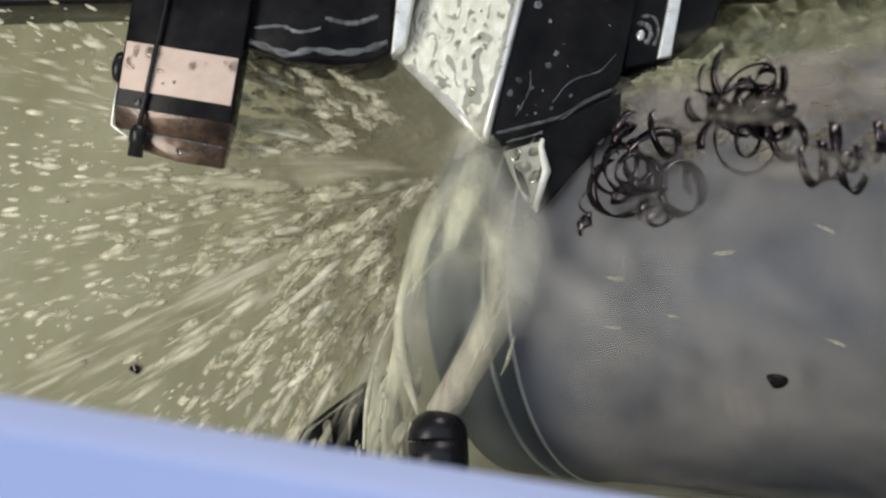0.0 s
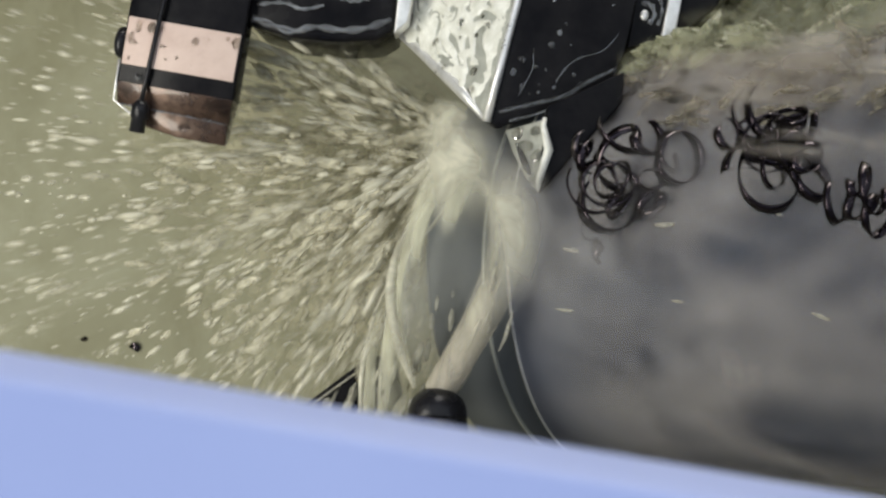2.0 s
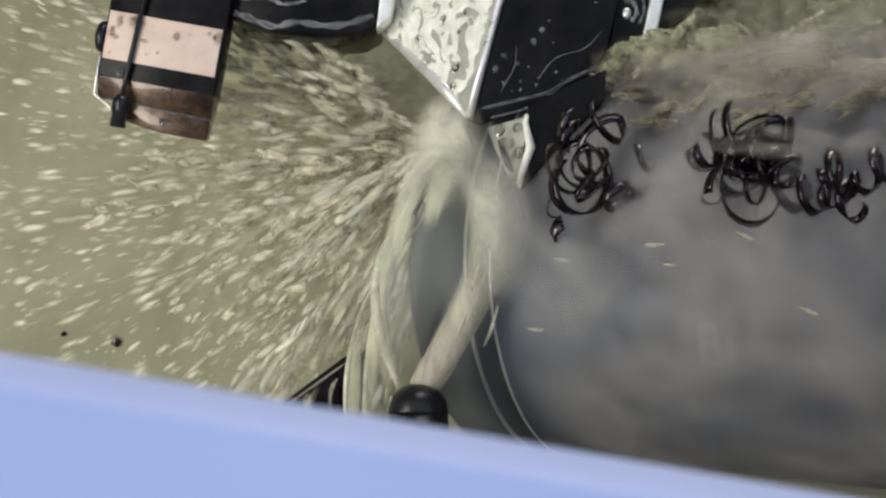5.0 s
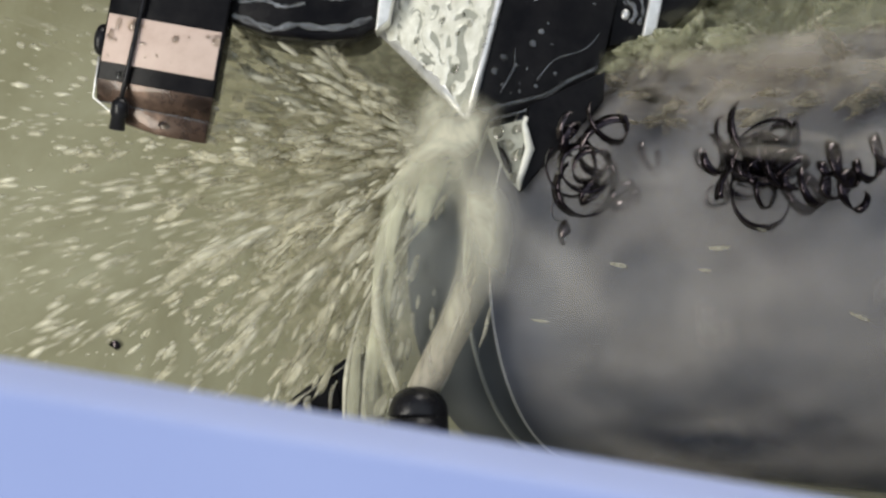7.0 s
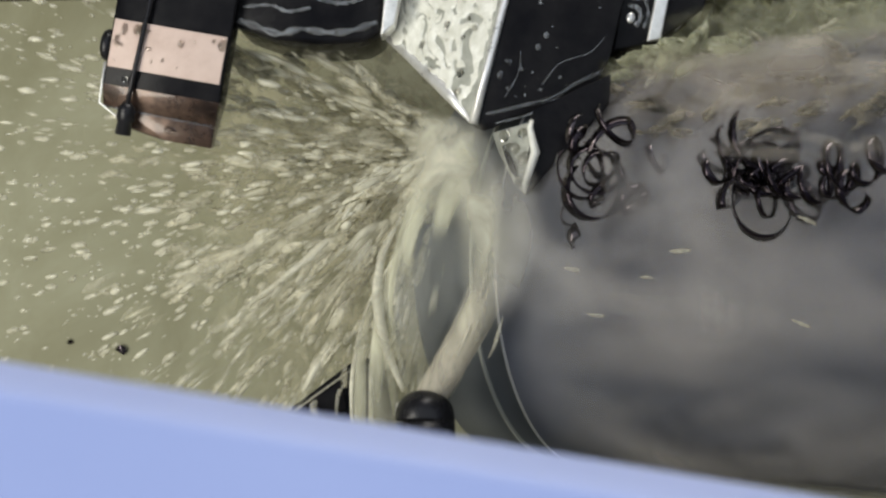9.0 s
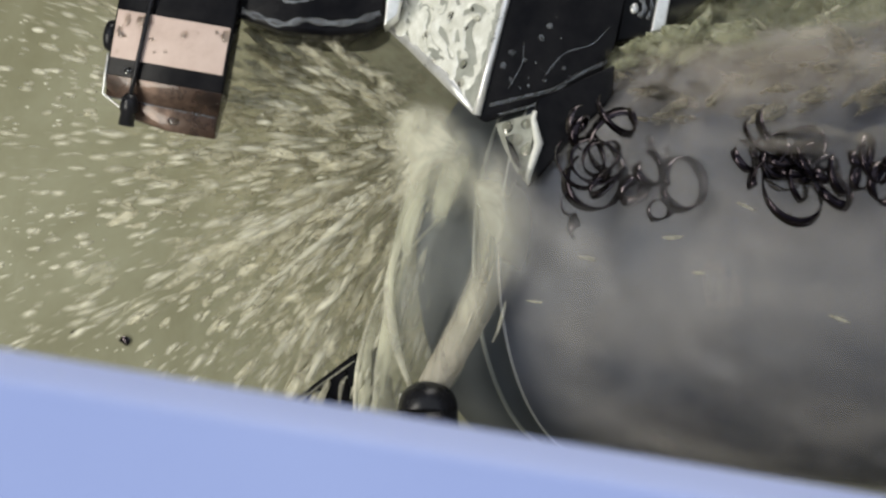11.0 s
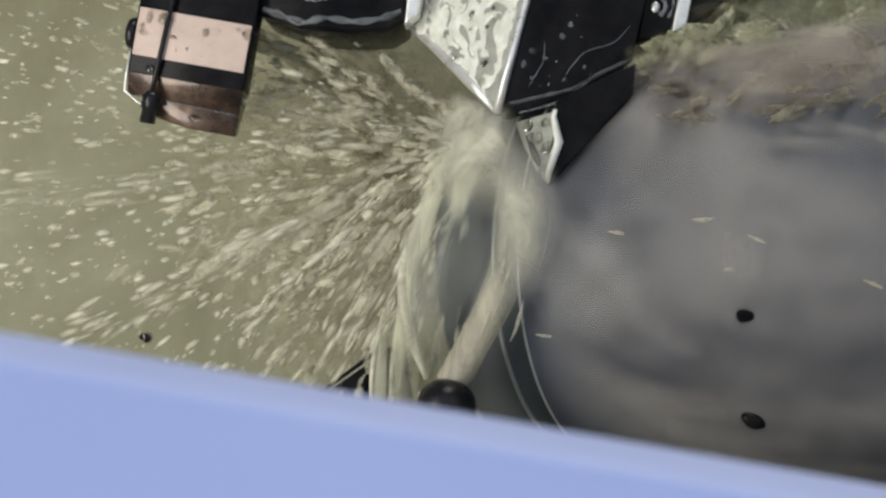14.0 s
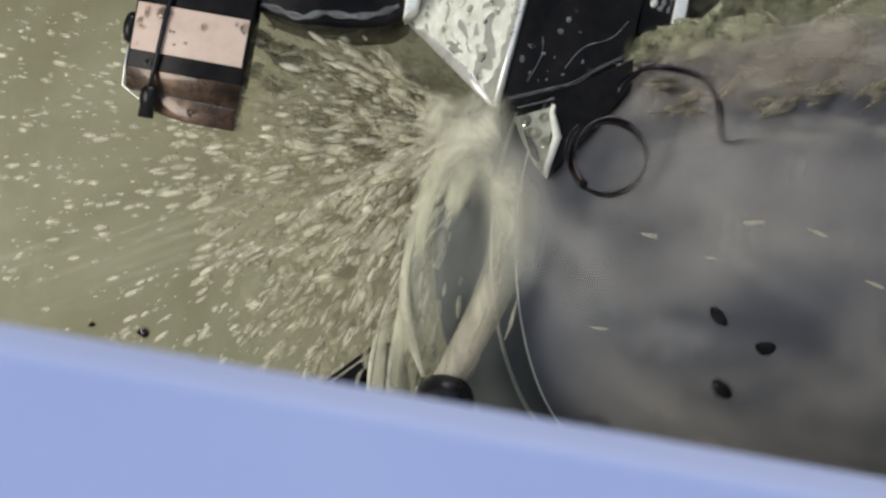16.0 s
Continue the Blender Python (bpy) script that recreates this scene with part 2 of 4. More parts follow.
setting("wall_back", box(-0.50, 0.50, 0.115, 0.125, -0.30, 0.45), M_WALL, "olive grey sheet-metal wall running with coolant", "wall")
setting("wall_left", box(-0.51, -0.50, -0.185, 0.125, -0.30, 0.45), M_GREY, "grey painted side wall of the machine", "wall")
setting("wall_right", box(0.50, 0.51, -0.185, 0.125, -0.30, 0.45), M_GREY, "grey painted side wall of the machine", "wall")
setting("ceiling", box(-0.51, 0.51, -0.185, 0.125, 0.45, 0.46), M_GREY, "grey sheet roof of the machine", "ceiling")
setting("floor", box(-0.51, 0.51, -0.185, 0.125, -0.31, -0.30), M_GREY, "grey chip tray under the spindle", "floor")

# door with a large opening; its lower rail crosses the view close to the eye
DY0, DY1 = -0.192, -0.180
door = thing("door_1", "pale blue painted machine door with an open window", "door", kind="structure")
rail = part("bottom_rail", box(-0.482, 0.538, DY0, DY1, -0.31, 0.0, 0.0006), M_BLUE, door)
rail.matrix_local = pose(-0.028, 0, -0.0114, 0, 0.85, 0)
part("top_rail", box(-0.51, 0.51, DY0, DY1, 0.16, 0.46), M_BLUE, door)
part("stile", box(-0.51, -0.19, DY0, DY1, -0.0117, 0.16), M_BLUE, door)
part("stile", box(0.19, 0.51, DY0, DY1, -0.0117, 0.16), M_BLUE, door)

# ---- the turret and its neighbour tool ----
turret = thing("tool_turret", "black oily tool turret above the work", "turret")
part("body", slab([(-130, 63), (-130, 150), (80, 150), (80, 66), (-20, 66), (-90, 62)], 22, 46, 0.002), M_DARK, turret)
part("cross_bar", slab([(-48.5, 51.5), (-39, 48.2), (-28, 47.0), (-19, 47.6), (-15, 50), (-14, 70), (-48.5, 70)], 14, 40, 0.0012), M_DARK, turret)
part("joint_strip", slab([(-15.2, 48.6), (-12.0, 51.2), (-8.5, 70), (-13.0, 70)], 12, 20, 0.0005), M_EDGE, turret, "grey steel strip with drops")
# runs of coolant along the lower edge of the bar
for pts, r in (([(-47, 52.4), (-43, 51.0), (-38, 49.4), (-33, 50.4), (-27, 49.6), (-21, 50.2), (-16, 52)], 0.0007), ([(-46, 55.5), (-40, 55.8), (-36, 54.4), (-31, 55.2)], 0.0004),
               ([(-30, 57.5), (-24, 56.2), (-18, 57.8)], 0.0005)):
    part("coolant_run", tube(smooth_path([sp(u, w, 13.3) for u, w in pts], 30), [r * (0.4 + abs(math.sin(k * 0.7 + 3 * r * 1e4))) for k in range(30)], 8), M_RUN, turret, "thin run of coolant")

LX, LZ, LY = -0.0685, 0.0350, 0.010          # middle of the pale plate
toolblock = thing("tool_block", "black tool block with pale pinkish plate and brown nose", "tool block", (LX, LY, LZ))
toolblock.rotation_euler = (0, radians(1.2), 0)
m3 = 0.001


def lbox(x0, x1, y0, y1, z0, z1, bevel=0.0):
    return box(x0 * m3, x1 * m3, y0 * m3, y1 * m3, z0 * m3, z1 * m3, bevel * m3)


part("body", lbox(-13.3, 13.2, 0.6, 8, -9.5, 42, 0.5), M_DARK, toolblock)
part("plate", lbox(-12.7, 12.6, -0.1, 0.9, -5.4, 5.3, 0.12), M_LABEL, toolblock, "pale pinkish bare metal plate with coolant spots")
part("bevel", hull([Vector(p) * m3 for p in ((-13.2, 0.4, -9.3), (13.1, 0.4, -9.3), (-13.2, 3.5, -14.0), (12.6, 3.5, -14.6),
     (-13.2, 8, -9.3), (13.1, 8, -9.3), (-13.2, 8, -14.0), (12.6, 8, -14.6))], 0.0002), M_BROWN, toolblock, "brown oily bevel")
part("nose", hull([Vector(p) * m3 for p in ((-8.5, 3.4, -14.0), (12.4, 3.4, -14.4), (-8.5, 5.5, -17.6), (-3.0, 5.5, -18.0), (1.5, 5.5, -19.4),
     (12.1, 5.5, -19.4), (-8.5, 9, -14), (12.4, 9, -14), (-8.5, 9, -18), (12, 9, -19))], 0.0003), M_BROWN, toolblock, "brown oily nose")
part("seam", hull([Vector(p) * m3 for p in ((-12.8, 3.0, -13.9), (12.3, 3.0, -14.5), (-12.8, 3.5, -14.3), (12.3, 3.5, -15.0), (-12.8, 4.2, -13.9),
     (12.3, 4.2, -14.7))]), M_RUN, toolblock, "pale wet seam")
part("left_edge", tube([Vector(p) * m3 for p in ((-13.6, 1.0, -4.5), (-13.5, 1.2, -10), (-13.6, 2.0, -13.6), (-9.2, 3.4, -16.2), (-8.8, 4, -19.5))],
     0.00028, 8), M_EDGE, toolblock, "bright wet edge")
part("cable", tube([Vector(p) * m3 for p in ((-4.9, -0.9, 30), (-5.2, -0.9, 14), (-5.8, -0.9, 3), (-6.3, -0.8, -6), (-6.8, 0.0, -13.5))], 0.00055, 10), M_PLASTIC, toolblock, "thin black cable")
part("cable_plug", tube([Vector(p) * m3 for p in ((-6.8, 0.2, -12.8), (-7.0, 0.6, -14), (-7.0, 1.4, -16.4), (-7.2, 1.6, -17), (-7.2, 2.0, -19.8), (-7.2, 2.0, -20.0))],
     [0.0010, 0.0019, 0.0021, 0.0016, 0.0018, 0.0012], 12), M_PLASTIC, toolblock, "black ribbed plug")
part("knob", tube([Vector(p) * m3 for p in ((-13.0, 3, -0.5), (-14.2, 3, -0.5), (-14.9, 3, -0.5), (-15.3, 3, -0.5))],
     [0.0036, 0.0036, 0.0033, 0.0024], 16), M_PLASTIC, toolblock, "black round knob")


def beads(rng, count, place, r0, r1, flat=0.45):
    """Flattened drops sitting on a face: place(rng) gives point, normal."""
    bm = bmesh.new()
    for _ in range(count):
        p, n = place(rng)
        r = r0 + (r1 - r0) * rng.random() ** 2.5
        q = Vector((0, 0, 1)).rotation_difference(n).to_matrix().to_4x4()
        s = Matrix.Diagonal((r * (0.7 + 0.8 * rng.random()), r * (0.7 + 0.8 * rng.random()), r * flat, 1))
        bmesh.ops.create_icosphere(bm, subdivisions=2, radius=1, matrix=Matrix.Translation(p) @ q @ s)
    return bm


rng = random.Random(5)
for i in range(13):
    x, z, r = rng.uniform(-11.5, 11.5), rng.uniform(-4.4, 4.4), rng.uniform(0.25, 0.75)
    bm = beads(rng, 1, lambda g: (Vector((x, -0.12, z)) * m3, Vector((0, -1, 0))), r * m3, r * m3, 0.35)
    part("drop", bm, M_BEAD, toolblock, "round coolant drop")
for x, z, r in ((-6.9, 3.6, 1.1), (-10.2, 3.3, 1.0), (-11.6, 0.6, 0.8), (11.9, 3.3, 1.0), (12.0, -11, 1.0), (-8.4, -7.8, 0.9), (3, -9.2, 0.9), (2.5, -16.8, 1.0)):
    bm = beads(rng, 1, lambda g: (Vector((x, -0.1 if z > -9 else 2.0 if z > -13 else 4.4, z)) * m3, Vector((0, -1, 0))), r * m3, r * m3, 0.35)
    part("drop", bm, M_BEAD, toolblock, "round coolant drop")

# ---- the cutting tool ----
tool = thing("turning_tool", "black steel turning tool holder wet with coolant", "cutting tool")
E0, E1, B0, B1 = (5.3, 27.3, 0), (14.6, 62.9, 0), (-16.0, 51.7, 25), (-4.2, 70.5, 18.75)
front = [(6.2, 26.3, 0), (7.4, 25.7, 0), (26.1, 33.0, 0), (32.1, 36.6, 0), (34.8, 41.8, 0), (39.3, 62.0, 0)]
part("shank", hull([sp(*p) for p in [E0, E1] + front + [B0, B1, (30, 44, 25), (36, 66, 25)]], 0.0004), M_DARK, tool)


def on_plane(a, b, off=0.25):
    """A point on the lit flank: a along its front edge, b towards the back."""
    p = [E0[i] + a * (E1[i] - E0[i]) + b * (B0[i] - E0[i]) for i in range(3)]
    n = Vector((-890, 232, -985)).normalized() * off
    return sp(p[0] + n[0], p[1] + n[1], p[2] + n[2])


FN = (sp(-890, 232, -985)).normalized()
corners = [(0.0, 0.02), (1.1, 0.02), (1.1, 0.74), (0.52, 0.86), (0.0, 0.99)]
part("flank", hull([on_plane(a, b, o) for a, b in corners for o in (-0.3, 0.35)], 0.0002), M_STEEL, tool, "dull wet steel flank")
part("front_edge", tube([on_plane(0.005, 0.0, 0.2), on_plane(0.35, 0.0, 0.25), on_plane(0.7, 0.0, 0.25), on_plane(1.2, 0.0, 0.25)], [0.0010, 0.0009, 0.0009, 0.0009], 10), M_EDGE, tool, "bright worn edge")
part("lower_edge", tube([on_plane(0.01, 0.03, -0.4), on_plane(0.035, 0.3, -0.7), on_plane(0.035, 0.7, -0.7), on_plane(0.01, 0.99, -0.3)], [0.0008, 0.0017, 0.0016, 0.0008], 12), M_EDGE, tool, "bright wet lower edge")


def flank_skin(na=150, nb=130):
    """Coolant torn into worm-like islands: it rises above the steel where a warped noise is high."""
    verts, faces = [], []
    for i in range(na + 1):
        a = 0.015 + 1.05 * i / na
        lim = float(np.interp(a, [0.0, 0.52, 1.1], [0.93, 0.83, 0.72]))
        for k in range(nb + 1):
            b = 0.035 + (lim - 0.035) * k / nb
            x, y = a * 36.0, b * 33.0
            warp = noise.noise_vector(Vector((x * 0.16, y * 0.16, 3.7))) * 2.6
            q = Vector((x * 0.30 + warp.x, y * 0.42 + warp.y, 1.3))
            n = noise.noise(q) + 0.45 * noise.noise(q * 2.3 + Vector((5, 1, 2)))
            n += 0.30 - 0.30 * max(0.0, (0.10 - a) / 0.10)
            h = max(0.0, min(1.0, (n + 0.06) / 0.30))
            h = h * h * (3 - 2 * h)
            rim = min(1.0, 8 * (b - 0.035), 9 * (lim - b) + 0.05)
            verts.append(on_plane(a, b, 0.28 + 0.50 * h * max(0.0, rim) + 0.10 * noise.noise(q * 1.3)))
    for i in range(na):
        for k in range(nb):
            p = i * (nb + 1) + k
            faces.append((p, p + 1, p + nb + 2, p + nb + 1))
    me = bpy.data.meshes.new("skin")
    me.from_pydata(verts, [], faces)
    me.materials.append(M_MILK)
    for f in me.polygons:
        f.use_smooth = True
    ob = new("coolant_skin", me)
    ob.parent = tool
    ob["label"] = "wrinkled skin of milky coolant"
    return ob


flank_skin()
for i in range(16):
    g = random.Random(700 + i)
    part("coolant_bead", beads(g, 1, lambda r_: (on_plane(r_.uniform(0.05, 0.9), r_.uniform(0.08, 0.66), 0.75), FN), 0.0005, 0.0012, 0.5), M_BEAD, tool)
# insert and its clamp
insert = part("insert", slab([(17.6, 29.5), (33.3, 36.5), (32.9, 30.3), (26.0, 22.4), (15.9, 11.6), (15.2, 12.4)], -11.0, 2.5, 0.0003), M_DARK, tool, "black carbide insert")
part("insert_flank", hull([sp(*p) for p in ((9.2, 25.6, 0.2), (16.8, 26.8, -10.2), (17.2, 24.0, -11.1), (15.4, 11.9, -10.8), (13.4, 14.5, -8.4), (10.6, 20.5, -5.0), (16, 27, 2), (16, 16, -2))], 0.0007),
     M_STEEL, insert, "dull wet insert flank")
part("insert_edge", tube([sp(17.0, 27, -10.8), sp(16.6, 25.5, -11.4), sp(17.7, 20.5, -11.4), sp(15.6, 14, -11.2), sp(15.6, 12, -10.8)], [0.0005, 0.0006, 0.0010, 0.0007, 0.0003], 10), M_MILK, insert, "bright wet edge")
part("seat_hole", tube([sp(11.5, 22.2, -6.6), sp(12.6, 19.0, -8.0), sp(13.9, 15.7, -9.4)], [0.0004, 0.0007, 0.0004], 8), M_DARK, insert, "dark gap beside the insert")
for u, w, y, r in ((11.6, 24.4, -5.5, 0.0011), (15.2, 24.6, -9.6, 0.0012), (13.2, 17.6, -8.6, 0.0010), (15.4, 19.4, -10.6, 0.0012), (14.6, 14.6, -10.2, 0.0009)):
    part("coolant_bead", beads(random.Random(int(u * 10)), 1, lambda g: (sp(u, w, y), Vector((-0.5, -0.8, 0.1)).normalized()), r, r, 0.6), M_BEAD, insert)
part("coolant_bead", beads(random.Random(2), 1, lambda g: (sp(13.6, 21.5, -8.0), Vector((0, -1, 0))), 0.0016, 0.0016, 0.7), M_BEAD, insert)
part("clamp", slab([(35.2, 43.2), (44.5, 44.8), (48, 47.2), (55, 52.4), (60, 66), (39.2, 66)], 2, 22, 0.0006), M_DARK, tool)
part("clamp_strip", slab([(42.6, 45.2), (45.6, 45.6), (49.6, 66), (46.8, 66)], 0.8, 4, 0.0004), M_EDGE, tool, "grey bright strip")
for pts, r in (([(38.5, 53), (40.6, 52.6), (41.4, 50.4), (40.2, 48.6)], 0.00045), ([(39.2, 54.5), (42.2, 54.2), (43.0, 51), (42.0, 48.2)], 0.0003)):
    part("coolant_swirl", tube(smooth_path([sp(u, w, 1.6) for u, w in pts], 14), [r * (0.5 + abs(math.sin(k * 0.9))) for k in range(14)], 8), M_RUN, tool, "bent run of coolant")
part("screw", beads(random.Random(4), 1, lambda g: (sp(39.2, 50.4, 1.6), Vector((0, -1, 0))), 0.0012, 0.0012, 0.5), M_EDGE, tool, "bright screw head")
# runs of coolant over the dark front of the holder
for pts, r in (([(8, 29.5), (15, 31.2), (22, 33), (27.5, 36.2), (33, 38.6)], 0.0004), 
               ([(20, 36), (24, 40.5), (30, 42.5), (33.5, 46)], 0.00012), ([(12, 33), (15, 38.5), (15.4, 43)], 0.00012), ([(10, 27.6), (18, 29.8), (24.5, 34.0)], 0.00025)):
    part("coolant_run", tube(smooth_path([sp(u, w, -0.25) for u, w in pts], 14), r, 8), M_RUN, tool, "thin run of coolant")
part("spatter", beads(random.Random(11), 22, lambda g: (sp(g.uniform(11, 33), g.uniform(36, 60) - 3, -0.1), Vector((0, -1, 0))), 0.0002, 0.0007, 0.4), M_RUN, tool, "coolant spatter on the holder")["kind"] = "stuff"

# ---- the work: a stepped shaft that spins on a slanted axis ----
AX = sp(math.cos(radians(33)), 0, -math.sin(radians(33))).normalized()
SC = sp(35.3, -2.8, 33.2)
SHAFT_AT = Matrix.Translation(SC) @ Vector((0, 0, 1)).rotation_difference(AX).to_matrix().to_4x4()
shaft = thing("workpiece", "grey turned steel shaft spinning under coolant", "workpiece")
shaft.matrix_world = SHAFT_AT
prof = [(0.0472, 0.0002), (0.0477, 0.0006), (0.0477, 0.0010), (0.0470, 0.0016)]
prof += [(0.0470, 0.0016 + 0.0104 * k) for k in range(1, 11)]
part("turned_body", lathe(prof + [(0.0460, 0.108)]), M_SHAFT, shaft)
part("stock", lathe([(0.030, -0.022), (0.0460, -0.0215), (0.0472, -0.0200), (0.0472, -0.0035), (0.0460, -0.0028), (0.0460, 0.0004)]), M_STOCK, shaft, "grey wet uncut stock")
part("groove_line", lathe([(0.0473, -0.0062), (0.0478, -0.0060), (0.0478, -0.0056), (0.0473, -0.0054)]), M_STEEL, shaft, "fine dull groove line")
part("shoulder_line", lathe([(0.0472, 0.0001), (0.0479, 0.0002), (0.0479, 0.0005), (0.0472, 0.0007)]), M_EDGE, shaft, "bright shoulder line")

# films of coolant dragged round by the shaft, and one shell coloured as dark shade
def film_mesh(r, z0, z1, mat_):
    sides, rows_ = 120, 12
    verts, faces, thin = [], [], []
    for i in range(rows_ + 1):
        z = z0 + (z1 - z0) * i / rows_
        for k in range(sides):
            g = 2 * math.pi * k / sides
            verts.append((r * math.cos(g), r * math.sin(g), z))
            thin.append(min(1.0, i / 3))
    for i in range(rows_):
        for k in range(sides):
            faces.append((i * sides + k, i * sides + (k + 1) % sides, (i + 1) * sides + (k + 1) % sides, (i + 1) * sides + k))
    me = bpy.data.meshes.new("film")
    me.from_pydata(verts, [], faces)
    at = me.attributes.new("thin", "FLOAT", "POINT")
    at.data.foreach_set("value", thin)
    me.materials.append(mat_)
    for p in me.polygons:
        p.use_smooth = True
    return me


FILMS = []
for r, mat_, words in ((0.0476, M_SHADE, "dark bluish shade round the shaft, put into the colour of a thin shell"), (0.0482, M_FILM, "pale wisps of coolant dragged round the shaft"), (0.0492, M_FILM, "pale wisps of coolant dragged round the shaft")):
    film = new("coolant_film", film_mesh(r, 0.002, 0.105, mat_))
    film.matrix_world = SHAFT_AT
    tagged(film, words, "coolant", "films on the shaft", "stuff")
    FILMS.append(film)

# two dark specks stuck to the back wall
for u, w, r in ((-100.8, -29.7, 1.5), (-116.6, -27.3, 0.9)):
    pts = [sp(u + r * random.gauss(0, 0.7), w + r * random.gauss(0, 0.5), 114.0 + random.gauss(0, 0.6)) for _ in range(12)]
    tagged(mesh_ob("swarf_speck", hull(pts, 0.0001), M_CHIP), "tiny dark chip stuck to the wet wall", "swarf", "specks on the wall")

jaw = thing("chuck_jaw", "black steel chuck jaw behind the work", "chuck jaw")
part("body", hull([sp(*p) for p in ((-36.5, -35.5, 15), (-22, -24.6, 15), (-20, -36, 15), (-45, -60, 15), (-10, -60, 15),
     (-34, -34.5, 34), (-16, -24, 34), (-45, -60, 34), (-10, -60, 34))], 0.0007), M_DARK, jaw)
part("step", hull([sp(*p) for p in ((-31.5, -33.4, 13.6), (-24, -28.2, 13.6), (-23, -35, 13.6), (-33, -42, 13.6), (-31.5, -33.4, 16), (-24, -28, 16), (-23, -35, 16), (-33, -42, 16))], 0.0004), M_DARK, jaw)

for pts, r in (([(-29.5, -38), (-30.5, -34.5), (-29.8, -33)], 0.0009), ([(-25.5, -38), (-25, -32), (-23.6, -29.5)], 0.0005), ([(-36.0, -36.4), (-29, -31.2), (-22, -26.2)], 0.0003)):
    part("coolant_run", tube(smooth_path([sp(u, w, 12.8) for u, w in pts], 16), [r * (0.35 + 0.65 * math.sin(math.pi * (k + 0.5) / 16)) for k in range(16)], 8), M_STRAND, jaw, "pale run of coolant")
nozzle = thing("coolant_nozzle", "black plastic coolant nozzle pointing up at the work", "nozzle", (0.0006, 0, 0))
part("pipe", tube([sp(-5.2, -95, -16), sp(-5.4, -60, -13), sp(-5.6, -38, -11), sp(-5.7, -34.6, -10.4)], [0.0062, 0.0062, 0.0062, 0.0062], 32), M_PLASTIC, nozzle)
DOME = [(k / 12, math.sqrt(max(0.0, 1 - (k / 12) ** 2.6))) for k in range(13)]
part("cap", tube([sp(-5.7, -34.6, -10.4).lerp(sp(-5.4, -28.1, -9.0), f) for f, _ in DOME], [0.0062 * max(r_, 0.03) for _, r_ in DOME], 32), M_PLASTIC, nozzle)
# pale stub in place of the white glint on the cap's left edge
part("glint_stub", tube([sp(-11.0, -34.5, -8.5), sp(-10.8, -31.0, -7.8)], [0.0010, 0.0008], 10), M_EDGE, nozzle, "white glint at the left of the nozzle, put in as a pale stub")


# ---- coolant ----
def stream(points, radii, n, sides, wob, seed, squash=1.0):
    p = smooth_path(points, n)
    r = [np.interp(i / (n - 1), np.linspace(0, 1, len(radii)), radii) for i in range(n)]
    return tube(p, [float(x) for x in r], sides, True, wob, seed)


def strands(seed, count, points, spread, radius, length, sides=6, fuzz=0.15):
    """Many fine threads of liquid that follow a path, each over a stretch of it."""
    rng = random.Random(seed)
    main = smooth_path(points, 60)
    bm = bmesh.new()
    for _ in range(count):
        s0 = rng.uniform(-0.1, 1.0 - length * 0.5)
        s1 = s0 + length * rng.uniform(0.6, 1.4)
        off = Vector([max(-1.5, min(1.5, rng.gauss(0, 0.6))) for _ in range(3)])
        ph = rng.uniform(0, 6.28)
        r = radius * rng.uniform(0.4, 1.5)
        rings = []
        for k in range(9):
            f = k / 8
            s = min(max(s0 + (s1 - s0) * f, 0), 1)
            i = min(int(s * 59), 58)
            p = main[i].lerp(main[i + 1], s * 59 - i)
            w = float(np.interp(s, np.linspace(0, 1, len(spread)), spread))
            c = p + off * w + Vector((math.sin(ph + 5 * s), 0.5 * math.cos(ph + 4 * s), math.cos(ph + 7 * s))) * w * fuzz
            d = (main[i + 1] - main[i]).normalized()
            x = d.cross(Vector((0.1, 1, 0.2))).normalized()
            y = d.cross(x)
            rr = r * math.sin(math.pi * (0.06 + 0.88 * f)) ** 0.7
            rings.append([bm.verts.new(c + (x * math.cos(g) + y * math.sin(g)) * rr) for g in [2 * math.pi * q / sides for q in range(sides)]])
        for a_, b_ in zip(rings, rings[1:]):
            for q in range(sides):
                bm.faces.new((a_[q], a_[(q + 1) % sides], b_[(q + 1) % sides], b_[q]))
        bm.faces.new(rings[0][::-1])
        bm.faces.new(rings[-1])
    return bm


def liquid(name, bm, mat, parent, label):
    part(name, bm, mat, parent, label)["kind"] = "stuff"


def patch(points, widths, bulge=0.1, feather=0.45, n=40, m=16):
    """A curved sheet of liquid along a path, thinning out towards its rim."""
    line = smooth_path(points, n)
    verts, faces, thin = [], [], []
    for i, p in enumerate(line):
        d = (line[min(i + 1, n - 1)] - line[max(i - 1, 0)]).normalized()
        x = d.cross(Vector((0, 1, 0))).normalized()
        s = i / (n - 1)
        w = float(np.interp(s, np.linspace(0, 1, len(widths)), widths))
        for k in range(m + 1):
            f = 2 * k / m - 1
            verts.append(p + x * w * f + Vector((0, w * bulge * f * f, 0)))
            edge = min(1 - abs(f), 2 * s, 2 * (1 - s)) / feather
            edge = max(0.0, min(1.0, edge))
            thin.append(edge * edge * (3 - 2 * edge))
    for i in range(n - 1):
        for k in range(m):
            a = i * (m + 1) + k
            faces.append((a, a + 1, a + m + 2, a + m + 1))
    me = bpy.data.meshes.new("sheet")
    me.from_pydata(verts, [], faces)
    at = me.attributes.new("thin", "FLOAT", "POINT")
    at.data.foreach_set("value", thin)
    return me


def mist(name, me, mat, parent, label=""):
    me.materials.append(mat)
    for p in me.polygons:
        p.use_smooth = True
    ob = new(name, me)
    ob.parent = parent
    if label:
        ob["label"] = label
    ob["kind"] = "stuff"
    return ob


